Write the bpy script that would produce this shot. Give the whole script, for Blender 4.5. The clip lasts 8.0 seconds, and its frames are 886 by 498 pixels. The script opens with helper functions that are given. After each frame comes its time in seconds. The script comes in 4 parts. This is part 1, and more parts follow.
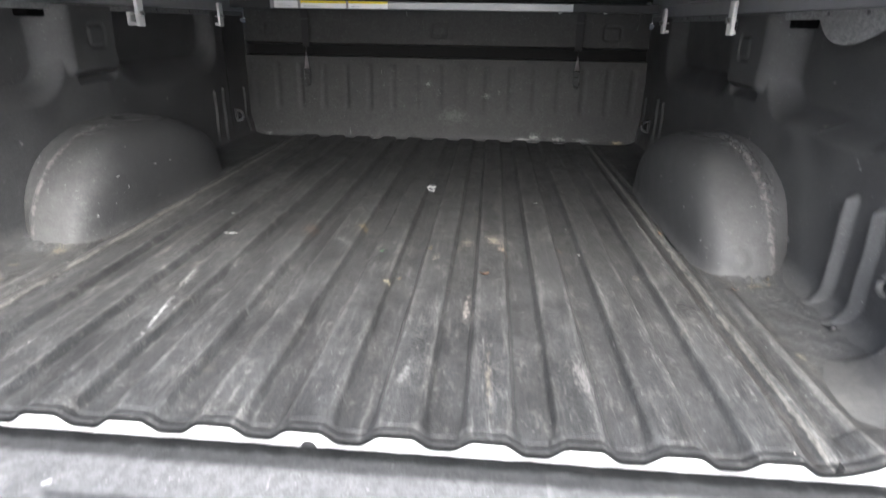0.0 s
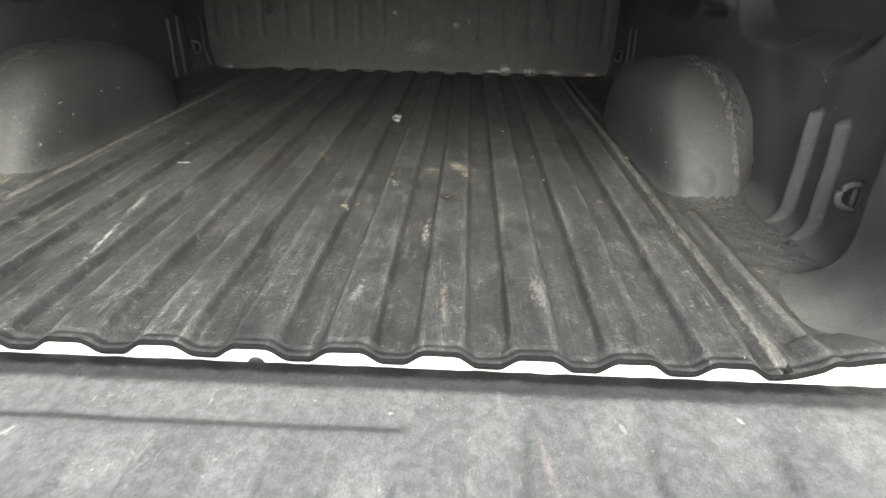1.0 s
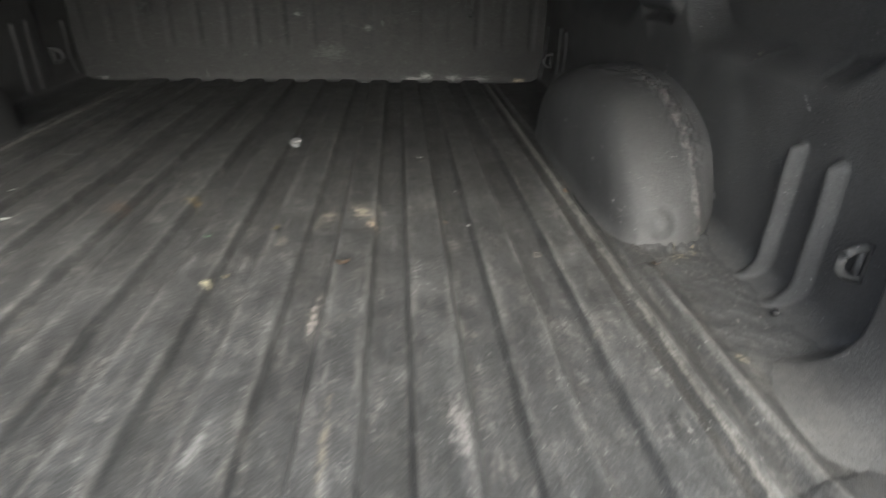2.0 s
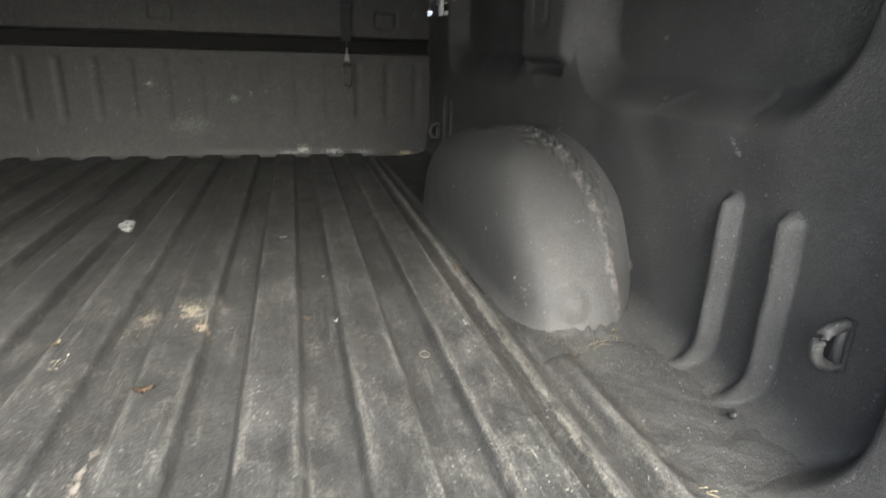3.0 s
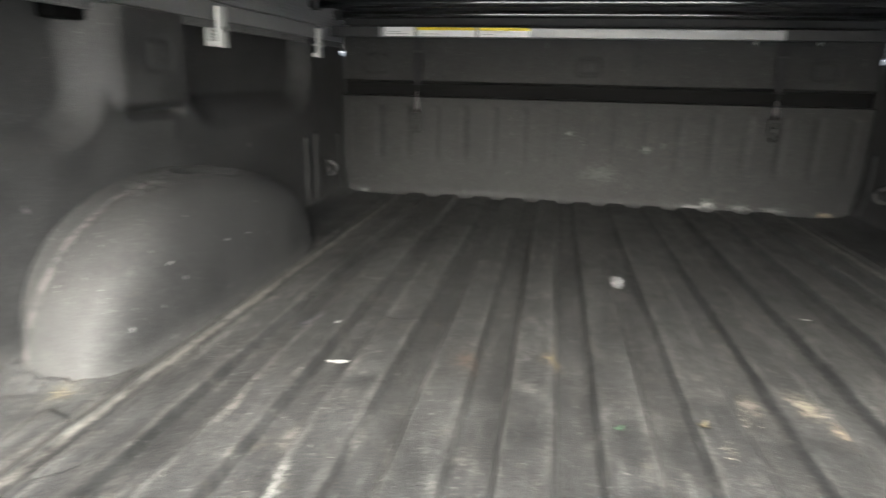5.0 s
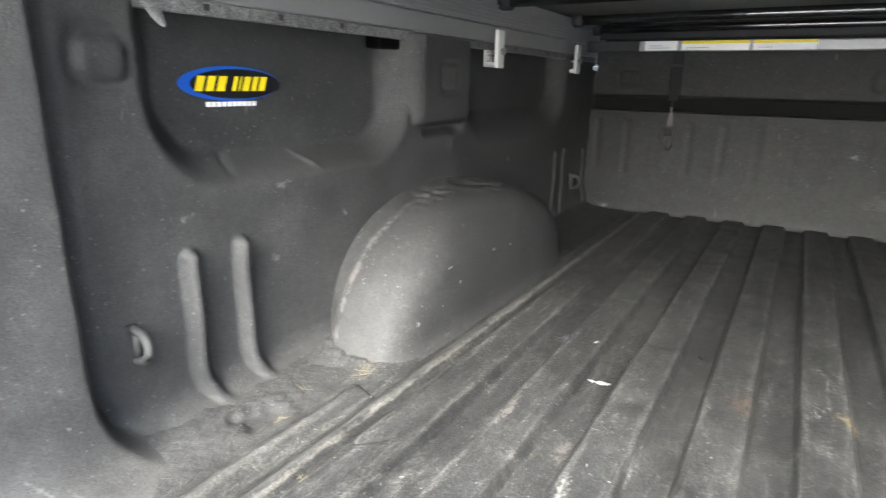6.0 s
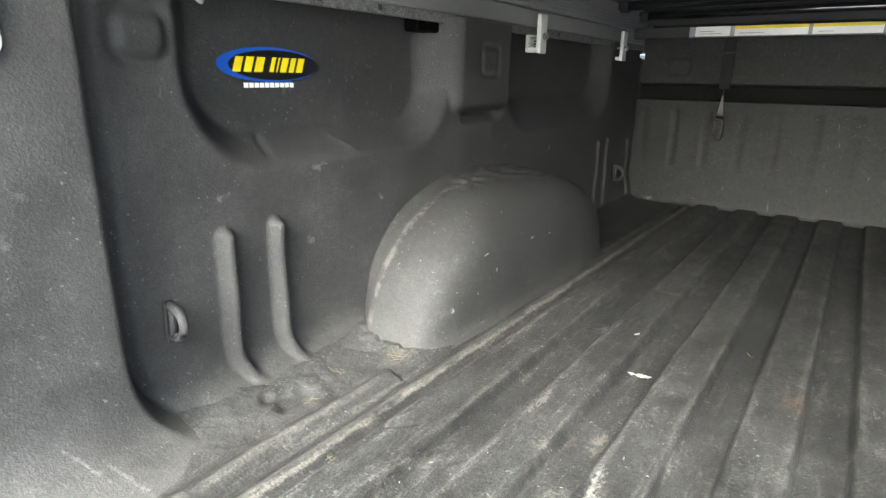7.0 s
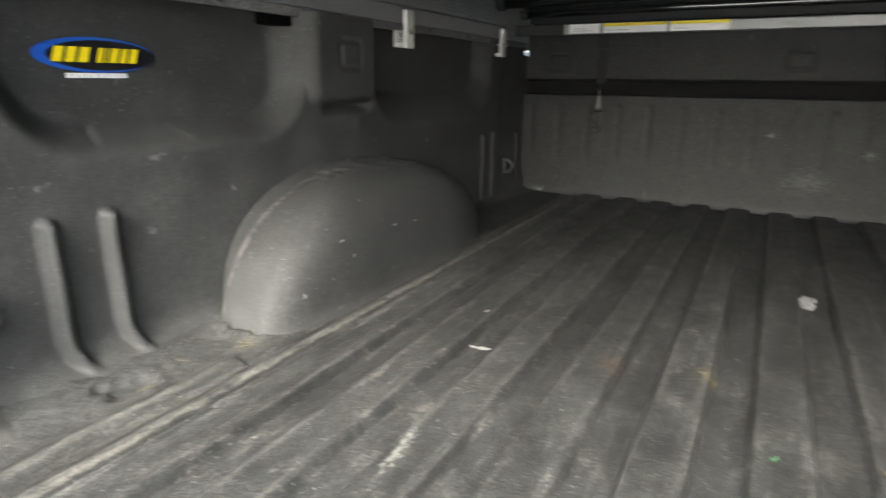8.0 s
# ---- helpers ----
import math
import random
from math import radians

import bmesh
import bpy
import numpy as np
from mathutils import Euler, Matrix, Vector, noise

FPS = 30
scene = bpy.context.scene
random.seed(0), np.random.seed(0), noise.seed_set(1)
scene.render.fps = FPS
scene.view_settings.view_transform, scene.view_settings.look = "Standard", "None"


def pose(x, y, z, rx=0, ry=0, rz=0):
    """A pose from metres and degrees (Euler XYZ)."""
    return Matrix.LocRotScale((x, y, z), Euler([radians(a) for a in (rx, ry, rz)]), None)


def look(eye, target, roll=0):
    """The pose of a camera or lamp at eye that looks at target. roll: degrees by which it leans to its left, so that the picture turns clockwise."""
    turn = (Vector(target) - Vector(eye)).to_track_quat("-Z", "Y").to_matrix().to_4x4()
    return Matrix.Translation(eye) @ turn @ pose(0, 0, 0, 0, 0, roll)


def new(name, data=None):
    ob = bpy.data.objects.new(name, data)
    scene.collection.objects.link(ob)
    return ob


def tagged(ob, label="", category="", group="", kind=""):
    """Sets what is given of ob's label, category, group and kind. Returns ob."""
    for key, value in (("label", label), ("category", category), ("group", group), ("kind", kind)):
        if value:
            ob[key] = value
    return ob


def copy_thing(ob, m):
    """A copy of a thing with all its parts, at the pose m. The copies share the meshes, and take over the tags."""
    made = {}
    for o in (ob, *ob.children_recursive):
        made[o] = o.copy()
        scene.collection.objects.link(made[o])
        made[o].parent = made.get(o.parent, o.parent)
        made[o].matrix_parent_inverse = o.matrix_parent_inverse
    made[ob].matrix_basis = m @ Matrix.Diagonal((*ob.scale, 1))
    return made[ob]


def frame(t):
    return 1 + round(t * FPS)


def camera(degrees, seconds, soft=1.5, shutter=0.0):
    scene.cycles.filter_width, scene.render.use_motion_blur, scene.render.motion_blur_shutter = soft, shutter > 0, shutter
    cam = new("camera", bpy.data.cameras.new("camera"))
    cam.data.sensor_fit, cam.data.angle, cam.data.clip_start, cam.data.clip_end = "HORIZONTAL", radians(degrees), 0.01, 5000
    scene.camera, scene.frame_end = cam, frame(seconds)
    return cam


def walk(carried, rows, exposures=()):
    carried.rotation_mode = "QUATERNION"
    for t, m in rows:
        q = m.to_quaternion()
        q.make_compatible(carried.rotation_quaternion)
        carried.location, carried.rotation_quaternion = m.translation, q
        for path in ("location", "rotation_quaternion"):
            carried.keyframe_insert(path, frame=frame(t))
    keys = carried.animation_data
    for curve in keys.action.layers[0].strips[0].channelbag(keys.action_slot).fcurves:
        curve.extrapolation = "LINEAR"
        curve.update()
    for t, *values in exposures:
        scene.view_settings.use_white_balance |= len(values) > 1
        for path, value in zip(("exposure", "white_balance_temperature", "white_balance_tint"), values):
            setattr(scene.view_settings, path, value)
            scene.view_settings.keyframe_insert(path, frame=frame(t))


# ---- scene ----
cam = camera(74.21, 8.0, soft=1.3, shutter=0.5)
# seconds, eye in metres, turn in degrees
PATH = [
    (0, 0.202, -0.549, 0.450, 68.98, -0.86, 4.67),
    (0.2, 0.212, -0.568, 0.413, 68.50, -1.19, 4.28),
    (0.5, 0.230, -0.568, 0.394, 66.69, -0.99, 3.74),
    (1, 0.237, -0.540, 0.400, 63.92, -0.93, 2.53),
    (1.5, 0.241, -0.438, 0.402, 63.39, -1.05, 0.53),
    (2, 0.287, -0.275, 0.402, 63.56, -1.15, -4.00),
    (2.2, 0.330, -0.201, 0.381, 63.71, -1.44, -6.11),
    (3.3, 0.363, -0.060, 0.320, 73.48, -1.33, -15.53),
    (3.5, 0.316, -0.037, 0.311, 73.63, -1.33, -16.01),
    (4, 0.157, -0.004, 0.349, 73.57, -1.83, -15.41),
    (4.2, 0.090, -0.003, 0.354, 73.85, -1.57, -11.89),
    (4.5, 0.003, -0.012, 0.368, 73.65, -1.43, -2.78),
    (5, -0.105, -0.033, 0.381, 73.75, -1.26, 10.57),
    (5.2, -0.145, -0.049, 0.382, 73.99, -1.27, 15.58),
    (6.3, -0.194, -0.083, 0.408, 73.60, -1.08, 33.84),
    (6.5, -0.195, -0.083, 0.409, 73.37, -1.06, 34.57),
    (7, -0.191, -0.068, 0.383, 73.51, -0.91, 35.17),
    (7.5, -0.139, -0.041, 0.374, 73.69, -0.88, 34.66),
    (8, -0.057, -0.027, 0.367, 73.83, -0.51, 28.88),
]
EXPOSURES = [
    (0.0, 3.00, 5700, 6), (0.5, 2.85, 6050, 1), (1.0, 2.54, 6080, 0), (1.5, 2.33, 6050, 1), (2.2, 2.60, 5950, 2), (3.3, 3.22, 6150, 2), (4.0, 3.08, 6050, 2), (4.6, 3.36, 6000, 2),
    (5.2, 3.30, 6050, 2), (6.3, 3.42, 5800, 3), (7.0, 3.28, 5950, 0), (8.0, 2.92, 6100, 0),
]
walk(cam, [(t, pose(x, y, z, a, b, c)) for t, x, y, z, a, b, c in PATH], EXPOSURES)

# ---- light: an overcast sky, the only openings are the tailgate and two gaps in the front corners ----
world = bpy.data.worlds.new("overcast_sky")
scene.world = world
world.use_nodes = True
wn = world.node_tree.nodes
sky = wn.new("ShaderNodeTexSky")
sky.sky_type, sky.sun_disc = "NISHITA", False
sky.sun_elevation, sky.sun_rotation = radians(37), radians(175)
sky.air_density, sky.dust_density = 0.5, 8.0
world.node_tree.links.new(sky.outputs[0], wn["Background"].inputs[0])
wn["Background"].inputs[1].default_value = 0.165
sun = new("sun", bpy.data.lights.new("sun", "SUN"))
sun.data.energy, sun.data.angle, sun.data.color = 0.52, radians(64), (1.0, 0.99, 0.96)
sun.matrix_world = look((0.43, -4.9, 3.71), (0, 0, 0))


# ---- materials ----
PERIOD = 0.1085  # spacing of the floor's ridges


class Nodes:
    """A short hand for building a node material."""

    def __init__(self, name):
        self.mat = bpy.data.materials.new(name)
        self.mat.use_nodes = True
        self.tree = self.mat.node_tree
        self.bsdf = self.tree.nodes["Principled BSDF"]
        self.place = self.add("ShaderNodeTexCoord").outputs["Object"]

    def add(self, kind, **props):
        n = self.tree.nodes.new(kind)
        for k, v in props.items():
            setattr(n, k, v)
        return n

    def link(self, a, b):
        self.tree.links.new(a, b)

    def put(self, socket, value):
        if isinstance(value, bpy.types.NodeSocket):
            self.link(value, socket)
        else:
            socket.default_value = value

    def math(self, op, a, b=0.0, c=0.0):
        n = self.add("ShaderNodeMath", operation=op)
        for i, v in enumerate((a, b, c)):
            self.put(n.inputs[i], v)
        return n.outputs[0]

    def scaled(self, sx, sy, sz, ox=0.0, oy=0.0, oz=0.0, turn=0.0):
        n = self.add("ShaderNodeMapping")
        self.link(self.place, n.inputs[0])
        n.inputs["Location"].default_value = (ox, oy, oz)
        n.inputs["Rotation"].default_value = (0, 0, turn)
        n.inputs["Scale"].default_value = (sx, sy, sz)
        return n.outputs[0]

    def noise(self, where, scale=1.0, detail=4.0, rough=0.6):
        n = self.add("ShaderNodeTexNoise")
        self.link(where, n.inputs["Vector"])
        n.inputs["Scale"].default_value, n.inputs["Detail"].default_value = scale, detail
        n.inputs["Roughness"].default_value = rough
        return n.outputs["Fac"]

    def ramp(self, fac, low, high, a=0.0, b=1.0):
        n = self.add("ShaderNodeMapRange")
        n.interpolation_type = "SMOOTHSTEP"
        self.put(n.inputs[0], fac)
        for i, v in enumerate((low, high, a, b)):
            n.inputs[1 + i].default_value = v
        return n.outputs[0]

    def mix(self, fac, a, b):
        n = self.add("ShaderNodeMix", data_type="RGBA")
        self.put(n.inputs[0], fac)
        self.put(n.inputs[6], a if isinstance(a, bpy.types.NodeSocket) else (*a, 1))
        self.put(n.inputs[7], b if isinstance(b, bpy.types.NodeSocket) else (*b, 1))
        return n.outputs[2]

    def bump(self, height, strength, distance, after=None):
        n = self.add("ShaderNodeBump")
        n.inputs["Strength"].default_value, n.inputs["Distance"].default_value = strength, distance
        self.link(height, n.inputs["Height"])
        if after is not None:
            self.link(after, n.inputs["Normal"])
        return n.outputs[0]

    def done(self, colour=None, rough=None, normal=None, metal=0.0, spec=0.5):
        b = self.bsdf.inputs
        for key, v in (("Base Color", colour), ("Roughness", rough)):
            if v is not None:
                self.put(b[key], (*v, 1) if isinstance(v, tuple) else v)
        if normal is not None:
            self.link(normal, b["Normal"])
        b["Metallic"].default_value = metal
        b["Specular IOR Level"].default_value = spec
        return self.mat


def plain(name, colour, rough=0.5, metal=0.0, vary=0.25, scale=60.0, relief=0.0, spec=0.5):
    """A simple surface with some unevenness in tone and gloss."""
    n = Nodes(name)
    big = n.noise(n.place, scale * 0.15, 3)
    fine = n.noise(n.place, scale, 4)
    tone = n.math("MULTIPLY_ADD", n.math("MULTIPLY", big, fine), 2.0 * vary, 0.5 - 0.5 * vary)
    dark = tuple(c * (1 - vary) for c in colour)
    light = tuple(min(1, c * (1 + vary)) for c in colour)
    normal = n.bump(fine, relief, 0.001) if relief else None
    return n.done(n.mix(n.ramp(tone, 0.3, 0.8), dark, light), n.ramp(fine, 0.3, 0.7, rough * 0.85, rough * 1.15), normal, metal, spec)


def liner(name, base=0.045, dust=0.5, dragged=False, marks=(), dirt=0.0, bed=False, grain=1.0, scuff=0.0, plane="xy", lumpy=0.55, band=False, salt=1.0, spec=0.4, pebbles=150, crumbs=560, fade=None, foot_dust=0.0, streak=1.0):
    """Sprayed black bed liner: pebbled skin, grey dust, scuffs; dragged: streaked lengthwise by loads."""
    n = Nodes(name)
    pebble = n.noise(n.place, 620, 2, 0.55)
    lump = n.noise(n.place, pebbles, 2, 0.5)
    cloud = n.noise(n.place, 6.5, 5, 0.62)
    patch = n.noise(n.scaled(1, 1, 1, 3.1, 1.7, 0.4), 24, 6, 0.7)
    speck = n.noise(n.place, 170, 3, 0.6)
    xyz = n.add("ShaderNodeSeparateXYZ")
    n.link(n.place, xyz.inputs[0])
    grey = n.ramp(cloud, 0.32, 0.70, 0.25, 1.0)
    grey = n.math("MULTIPLY", grey, n.ramp(patch, 0.32, 0.68, 0.25, 1.0))
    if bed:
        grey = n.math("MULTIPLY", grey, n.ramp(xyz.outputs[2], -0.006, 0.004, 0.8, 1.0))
    grain_mask = n.math("MULTIPLY", n.ramp(pebble, 0.38, 0.60, 0.25, 1.0), n.ramp(lump, 0.35, 0.62, 0.55, 1.0))
    grey = n.math("MULTIPLY", grey, grain_mask)
    colour = n.mix(n.math("MULTIPLY", grey, dust), (base, base, base), (0.208, 0.213, 0.200))
    if dragged:
        drag = n.ramp(n.noise(n.scaled(85, 5, 40), 1.0, 5, 0.65), 0.50, 0.72)
        drag = n.math("MULTIPLY", drag, n.ramp(n.noise(n.scaled(260, 26, 60), 1.0, 4, 0.65), 0.44, 0.64))
        drag = n.math("MULTIPLY", drag, grain_mask)
        colour = n.mix(n.math("MULTIPLY", drag, 0.48 * streak), colour, (0.21, 0.205, 0.19))
        nick = n.math("MULTIPLY", n.ramp(n.noise(n.scaled(55, 26, 50, 2, 3, 4), 1.0, 4, 0.6), 0.62, 0.70), n.ramp(speck, 0.50, 0.62))
        colour = n.mix(n.math("MULTIPLY", nick, 0.24 * streak), colour, (0.24, 0.235, 0.22))
    if scuff:
        rub = n.ramp(n.noise(n.scaled(1, 1, 1.6, 7, 7, 7), 34, 6, 0.72), 0.60, 0.74)
        rub = n.math("MULTIPLY", rub, n.ramp(speck, 0.46, 0.60))
        colour = n.mix(n.math("MULTIPLY", rub, scuff), colour, (0.20, 0.195, 0.185))
    if dirt:
        brown = n.math("MULTIPLY", n.ramp(n.noise(n.scaled(1, 0.7, 1, 5, 5, 5), 26, 5, 0.7), 0.58, 0.74), n.ramp(speck, 0.42, 0.6))
        colour = n.mix(n.math("MULTIPLY", brown, dirt), colour, (0.20, 0.175, 0.13))
    if bed:
        # the shoulders of the ridges are rubbed bare
        cell = n.math("PINGPONG", xyz.outputs[0], PERIOD / 2)
        rubbed = n.math("MULTIPLY", n.ramp(n.math("ABSOLUTE", n.math("SUBTRACT", cell, 0.0225)), 0.001, 0.007, 1.0, 0.0), n.ramp(n.noise(n.scaled(120, 13, 60, 1, 8, 2), 1.0, 5, 0.7), 0.45, 0.63))
        rubbed = n.math("MULTIPLY", rubbed, grain_mask)
        colour = n.mix(n.math("MULTIPLY", rubbed, 0.36), colour, (0.19, 0.185, 0.17))
        # blotches of trodden dirt
        blot = n.math("MULTIPLY", n.ramp(n.noise(n.scaled(1.6, 0.8, 1, 9, 2, 0), 21, 6, 0.75), 0.50, 0.68), n.ramp(speck, 0.40, 0.58))
        colour = n.mix(n.math("MULTIPLY", blot, 0.32), colour, (0.15, 0.143, 0.128))
        # dried silt caught on the two seams and along the foot of the sides, dark lines in the grooves between
        off = n.math("ABSOLUTE", xyz.outputs[0])
        wobble = n.math("MULTIPLY_ADD", n.noise(n.place, 30, 5, 0.7), 0.010, -0.005)
        shifted = n.math("ADD", off, wobble)
        crack = n.ramp(n.noise(n.scaled(60, 14, 60), 1.0, 6, 0.78), 0.34, 0.54)
        short = n.ramp(xyz.outputs[1], 0.36, 0.48, 1.0, 0.0)
        full = n.ramp(xyz.outputs[1], 1.2, 1.9, 1.0, 0.6)
        for at, width, power, tint, reach in ((0.584, 0.008, 0.58, (0.020, 0.018, 0.016), full), (0.605, 0.009, 0.34, (0.140, 0.136, 0.127), full), (0.627, 0.009, 0.42, (0.026, 0.025, 0.023), short), (0.599, 0.003, 0.50, (0.165, 0.157, 0.139), full), (0.650, 0.009, 0.34, (0.142, 0.138, 0.128), short), (0.672, 0.008, 0.45, (0.028, 0.027, 0.025), short), (0.572, 0.004, 0.36, (0.122, 0.119, 0.111), full), (0.700, 0.010, 0.12, (0.12, 0.112, 0.093), short)):
            near = n.math("ABSOLUTE", n.math("SUBTRACT", shifted, at))
            silt_and_groove = n.math("MULTIPLY", n.math("MULTIPLY", n.ramp(near, width * 0.3, width, 1.0, 0.0), crack), reach)
            colour = n.mix(n.math("MULTIPLY", silt_and_groove, power), colour, tint)
        foot = n.math("MULTIPLY", n.math("MULTIPLY", n.ramp(off, 0.62, 0.67), n.ramp(off, 0.69, 0.73, 1.0, 0.0)), n.ramp(n.noise(n.scaled(26, 14, 26), 1.0, 6, 0.75), 0.50, 0.66))
        foot = n.math("MULTIPLY", foot, grain_mask)
        colour = n.mix(n.math("MULTIPLY", foot, 0.42), colour, (0.135, 0.127, 0.104))
    if bed:
        # beside the seams the floor passes into the skin of the sides
        edge = n.ramp(n.math("ADD", off, n.math("MULTIPLY_ADD", patch, 0.08, -0.04)), 0.645, 0.720)
        colour = n.mix(n.math("MULTIPLY", edge, 0.92), colour, n.mix(n.math("MULTIPLY", grey, 0.25), (0.039, 0.039, 0.039), (0.208, 0.213, 0.200)))
    if band:
        # the housing is rubbed pale along the outer edge of its rear face
        off = n.math("ADD", n.math("ABSOLUTE", xyz.outputs[0]), n.math("MULTIPLY_ADD", n.noise(n.place, 22, 4, 0.6), 0.030, -0.015))
        rub = n.math("MULTIPLY", n.ramp(n.math("ABSOLUTE", n.math("SUBTRACT", off, 0.752)), 0.002, 0.010, 1.0, 0.0), n.ramp(xyz.outputs[1], 0.78, 0.86, 1.0, 0.0))
        rub = n.math("MULTIPLY", rub, n.ramp(n.noise(n.scaled(1, 1, 1, 4, 9, 1), 55, 5, 0.7), 0.42, 0.60))
        colour = n.mix(n.math("MULTIPLY", rub, 0.46), colour, (0.19, 0.176, 0.166))
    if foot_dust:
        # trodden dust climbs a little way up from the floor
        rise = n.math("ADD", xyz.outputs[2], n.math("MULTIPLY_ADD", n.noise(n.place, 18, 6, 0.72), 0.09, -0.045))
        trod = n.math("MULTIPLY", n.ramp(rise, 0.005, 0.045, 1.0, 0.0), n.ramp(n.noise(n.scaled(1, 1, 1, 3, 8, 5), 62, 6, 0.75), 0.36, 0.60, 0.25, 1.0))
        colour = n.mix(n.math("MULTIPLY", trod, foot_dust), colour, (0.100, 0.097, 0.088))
    # fine pale flecks and a few short scratches
    fleck = n.math("MULTIPLY", n.ramp(n.noise(n.scaled(1, 1, 1, 6, 3, 8), 210, 2, 0.6), 0.66, 0.71), n.ramp(n.noise(n.scaled(1, 1, 1, 1, 4, 2), 17, 3, 0.6), 0.44, 0.60))
    scratch = n.math("MULTIPLY", n.ramp(n.noise(n.scaled(190, 26, 26, 3, 5, 7, 0.6), 1.0, 2, 0.5), 0.70, 0.75), n.ramp(patch, 0.50, 0.62))
    colour = n.mix(n.math("MULTIPLY", n.math("MAXIMUM", fleck, scratch), 0.5), colour, (0.23, 0.225, 0.215))
    if bed:
        # cleaner and dustier stretches along each ridge
        worn = n.ramp(n.noise(n.scaled(17, 3.2, 1, 2, 2, 2), 1.0, 4, 0.55), 0.40, 0.60, 0.80, 1.10)
        worn = n.math("MULTIPLY", worn, n.ramp(n.noise(n.scaled(60, 24, 1, 5, 1, 2), 1.0, 5, 0.7), 0.38, 0.62, 0.86, 1.14))
        worn = n.math("ADD", worn, n.math("MULTIPLY", edge, n.math("MULTIPLY", n.math("SUBTRACT", 1.0, worn), 0.9)))
        wear = n.add("ShaderNodeVectorMath", operation="SCALE")
        n.link(colour, wear.inputs[0])
        n.link(worn, wear.inputs["Scale"])
        colour = wear.outputs[0]
    # the skin's pits hold dust, its tops are worn dark or bright
    salty = n.math("MULTIPLY", n.ramp(n.noise(n.scaled(1, 1, 1, 2, 6, 3), crumbs, 2, 0.7), 0.36, 0.64, 1 - 0.45 * salt, 1 + 0.55 * salt), n.ramp(n.noise(n.scaled(1, 1, 1, 8, 1, 5), 95, 3, 0.7), 0.32, 0.68, 1 - 0.25 * salt, 1 + 0.25 * salt))
    if bed:
        salty = n.math("ADD", salty, n.math("MULTIPLY", edge, n.math("MULTIPLY", n.math("SUBTRACT", 1.0, salty), 0.65)))
    tone = n.add("ShaderNodeVectorMath", operation="SCALE")
    n.link(colour, tone.inputs[0])
    n.link(salty, tone.inputs["Scale"])
    colour = tone.outputs[0]
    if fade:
        # a dark band along the hinge, thinning out with a ragged edge
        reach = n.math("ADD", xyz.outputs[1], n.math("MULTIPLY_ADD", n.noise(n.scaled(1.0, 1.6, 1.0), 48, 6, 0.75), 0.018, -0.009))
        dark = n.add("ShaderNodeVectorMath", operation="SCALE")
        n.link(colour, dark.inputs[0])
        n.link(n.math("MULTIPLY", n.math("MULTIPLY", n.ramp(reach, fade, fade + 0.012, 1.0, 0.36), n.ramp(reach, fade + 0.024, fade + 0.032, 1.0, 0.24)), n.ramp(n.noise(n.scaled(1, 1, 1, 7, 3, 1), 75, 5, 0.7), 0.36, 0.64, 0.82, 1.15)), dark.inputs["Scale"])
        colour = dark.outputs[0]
    flat = n.add("ShaderNodeCombineXYZ")
    for i, axis in enumerate(plane):
        n.link(xyz.outputs["xyz".index(axis)], flat.inputs[i])
    for mx, my, length, width, turn, tint, power in marks:
        m = n.add("ShaderNodeMapping", vector_type="TEXTURE")
        n.link(flat.outputs[0], m.inputs[0])
        m.inputs["Location"].default_value = (mx, my, 0)
        m.inputs["Rotation"].default_value = (0, 0, radians(turn))
        m.inputs["Scale"].default_value = (width, length, 1)
        p = n.add("ShaderNodeSeparateXYZ")
        n.link(m.outputs[0], p.inputs[0])
        far = n.math("SQRT", n.math("ADD", n.math("POWER", n.math("ABSOLUTE", p.outputs[0]), 2.0), n.math("POWER", n.math("ABSOLUTE", p.outputs[1]), 2.0)))
        grainy = n.noise(n.scaled(1, 0.5, 1, mx * 9, my * 7, 0), 160, 5, 0.75)
        spot = n.ramp(n.math("ADD", far, n.math("MULTIPLY_ADD", grainy, 4.2, -1.75)), 0.35, 1.05, 1.0, 0.0)
        colour = n.mix(n.math("MULTIPLY", spot, power), colour, tint)
    rough = n.ramp(grey, 0.0, 0.7, 0.52, 0.80)
    normal = n.bump(pebble, 0.55 * grain, 0.0010)
    normal = n.bump(lump, lumpy * grain, 0.0018, normal)
    return n.done(colour, rough, normal, spec=spec)


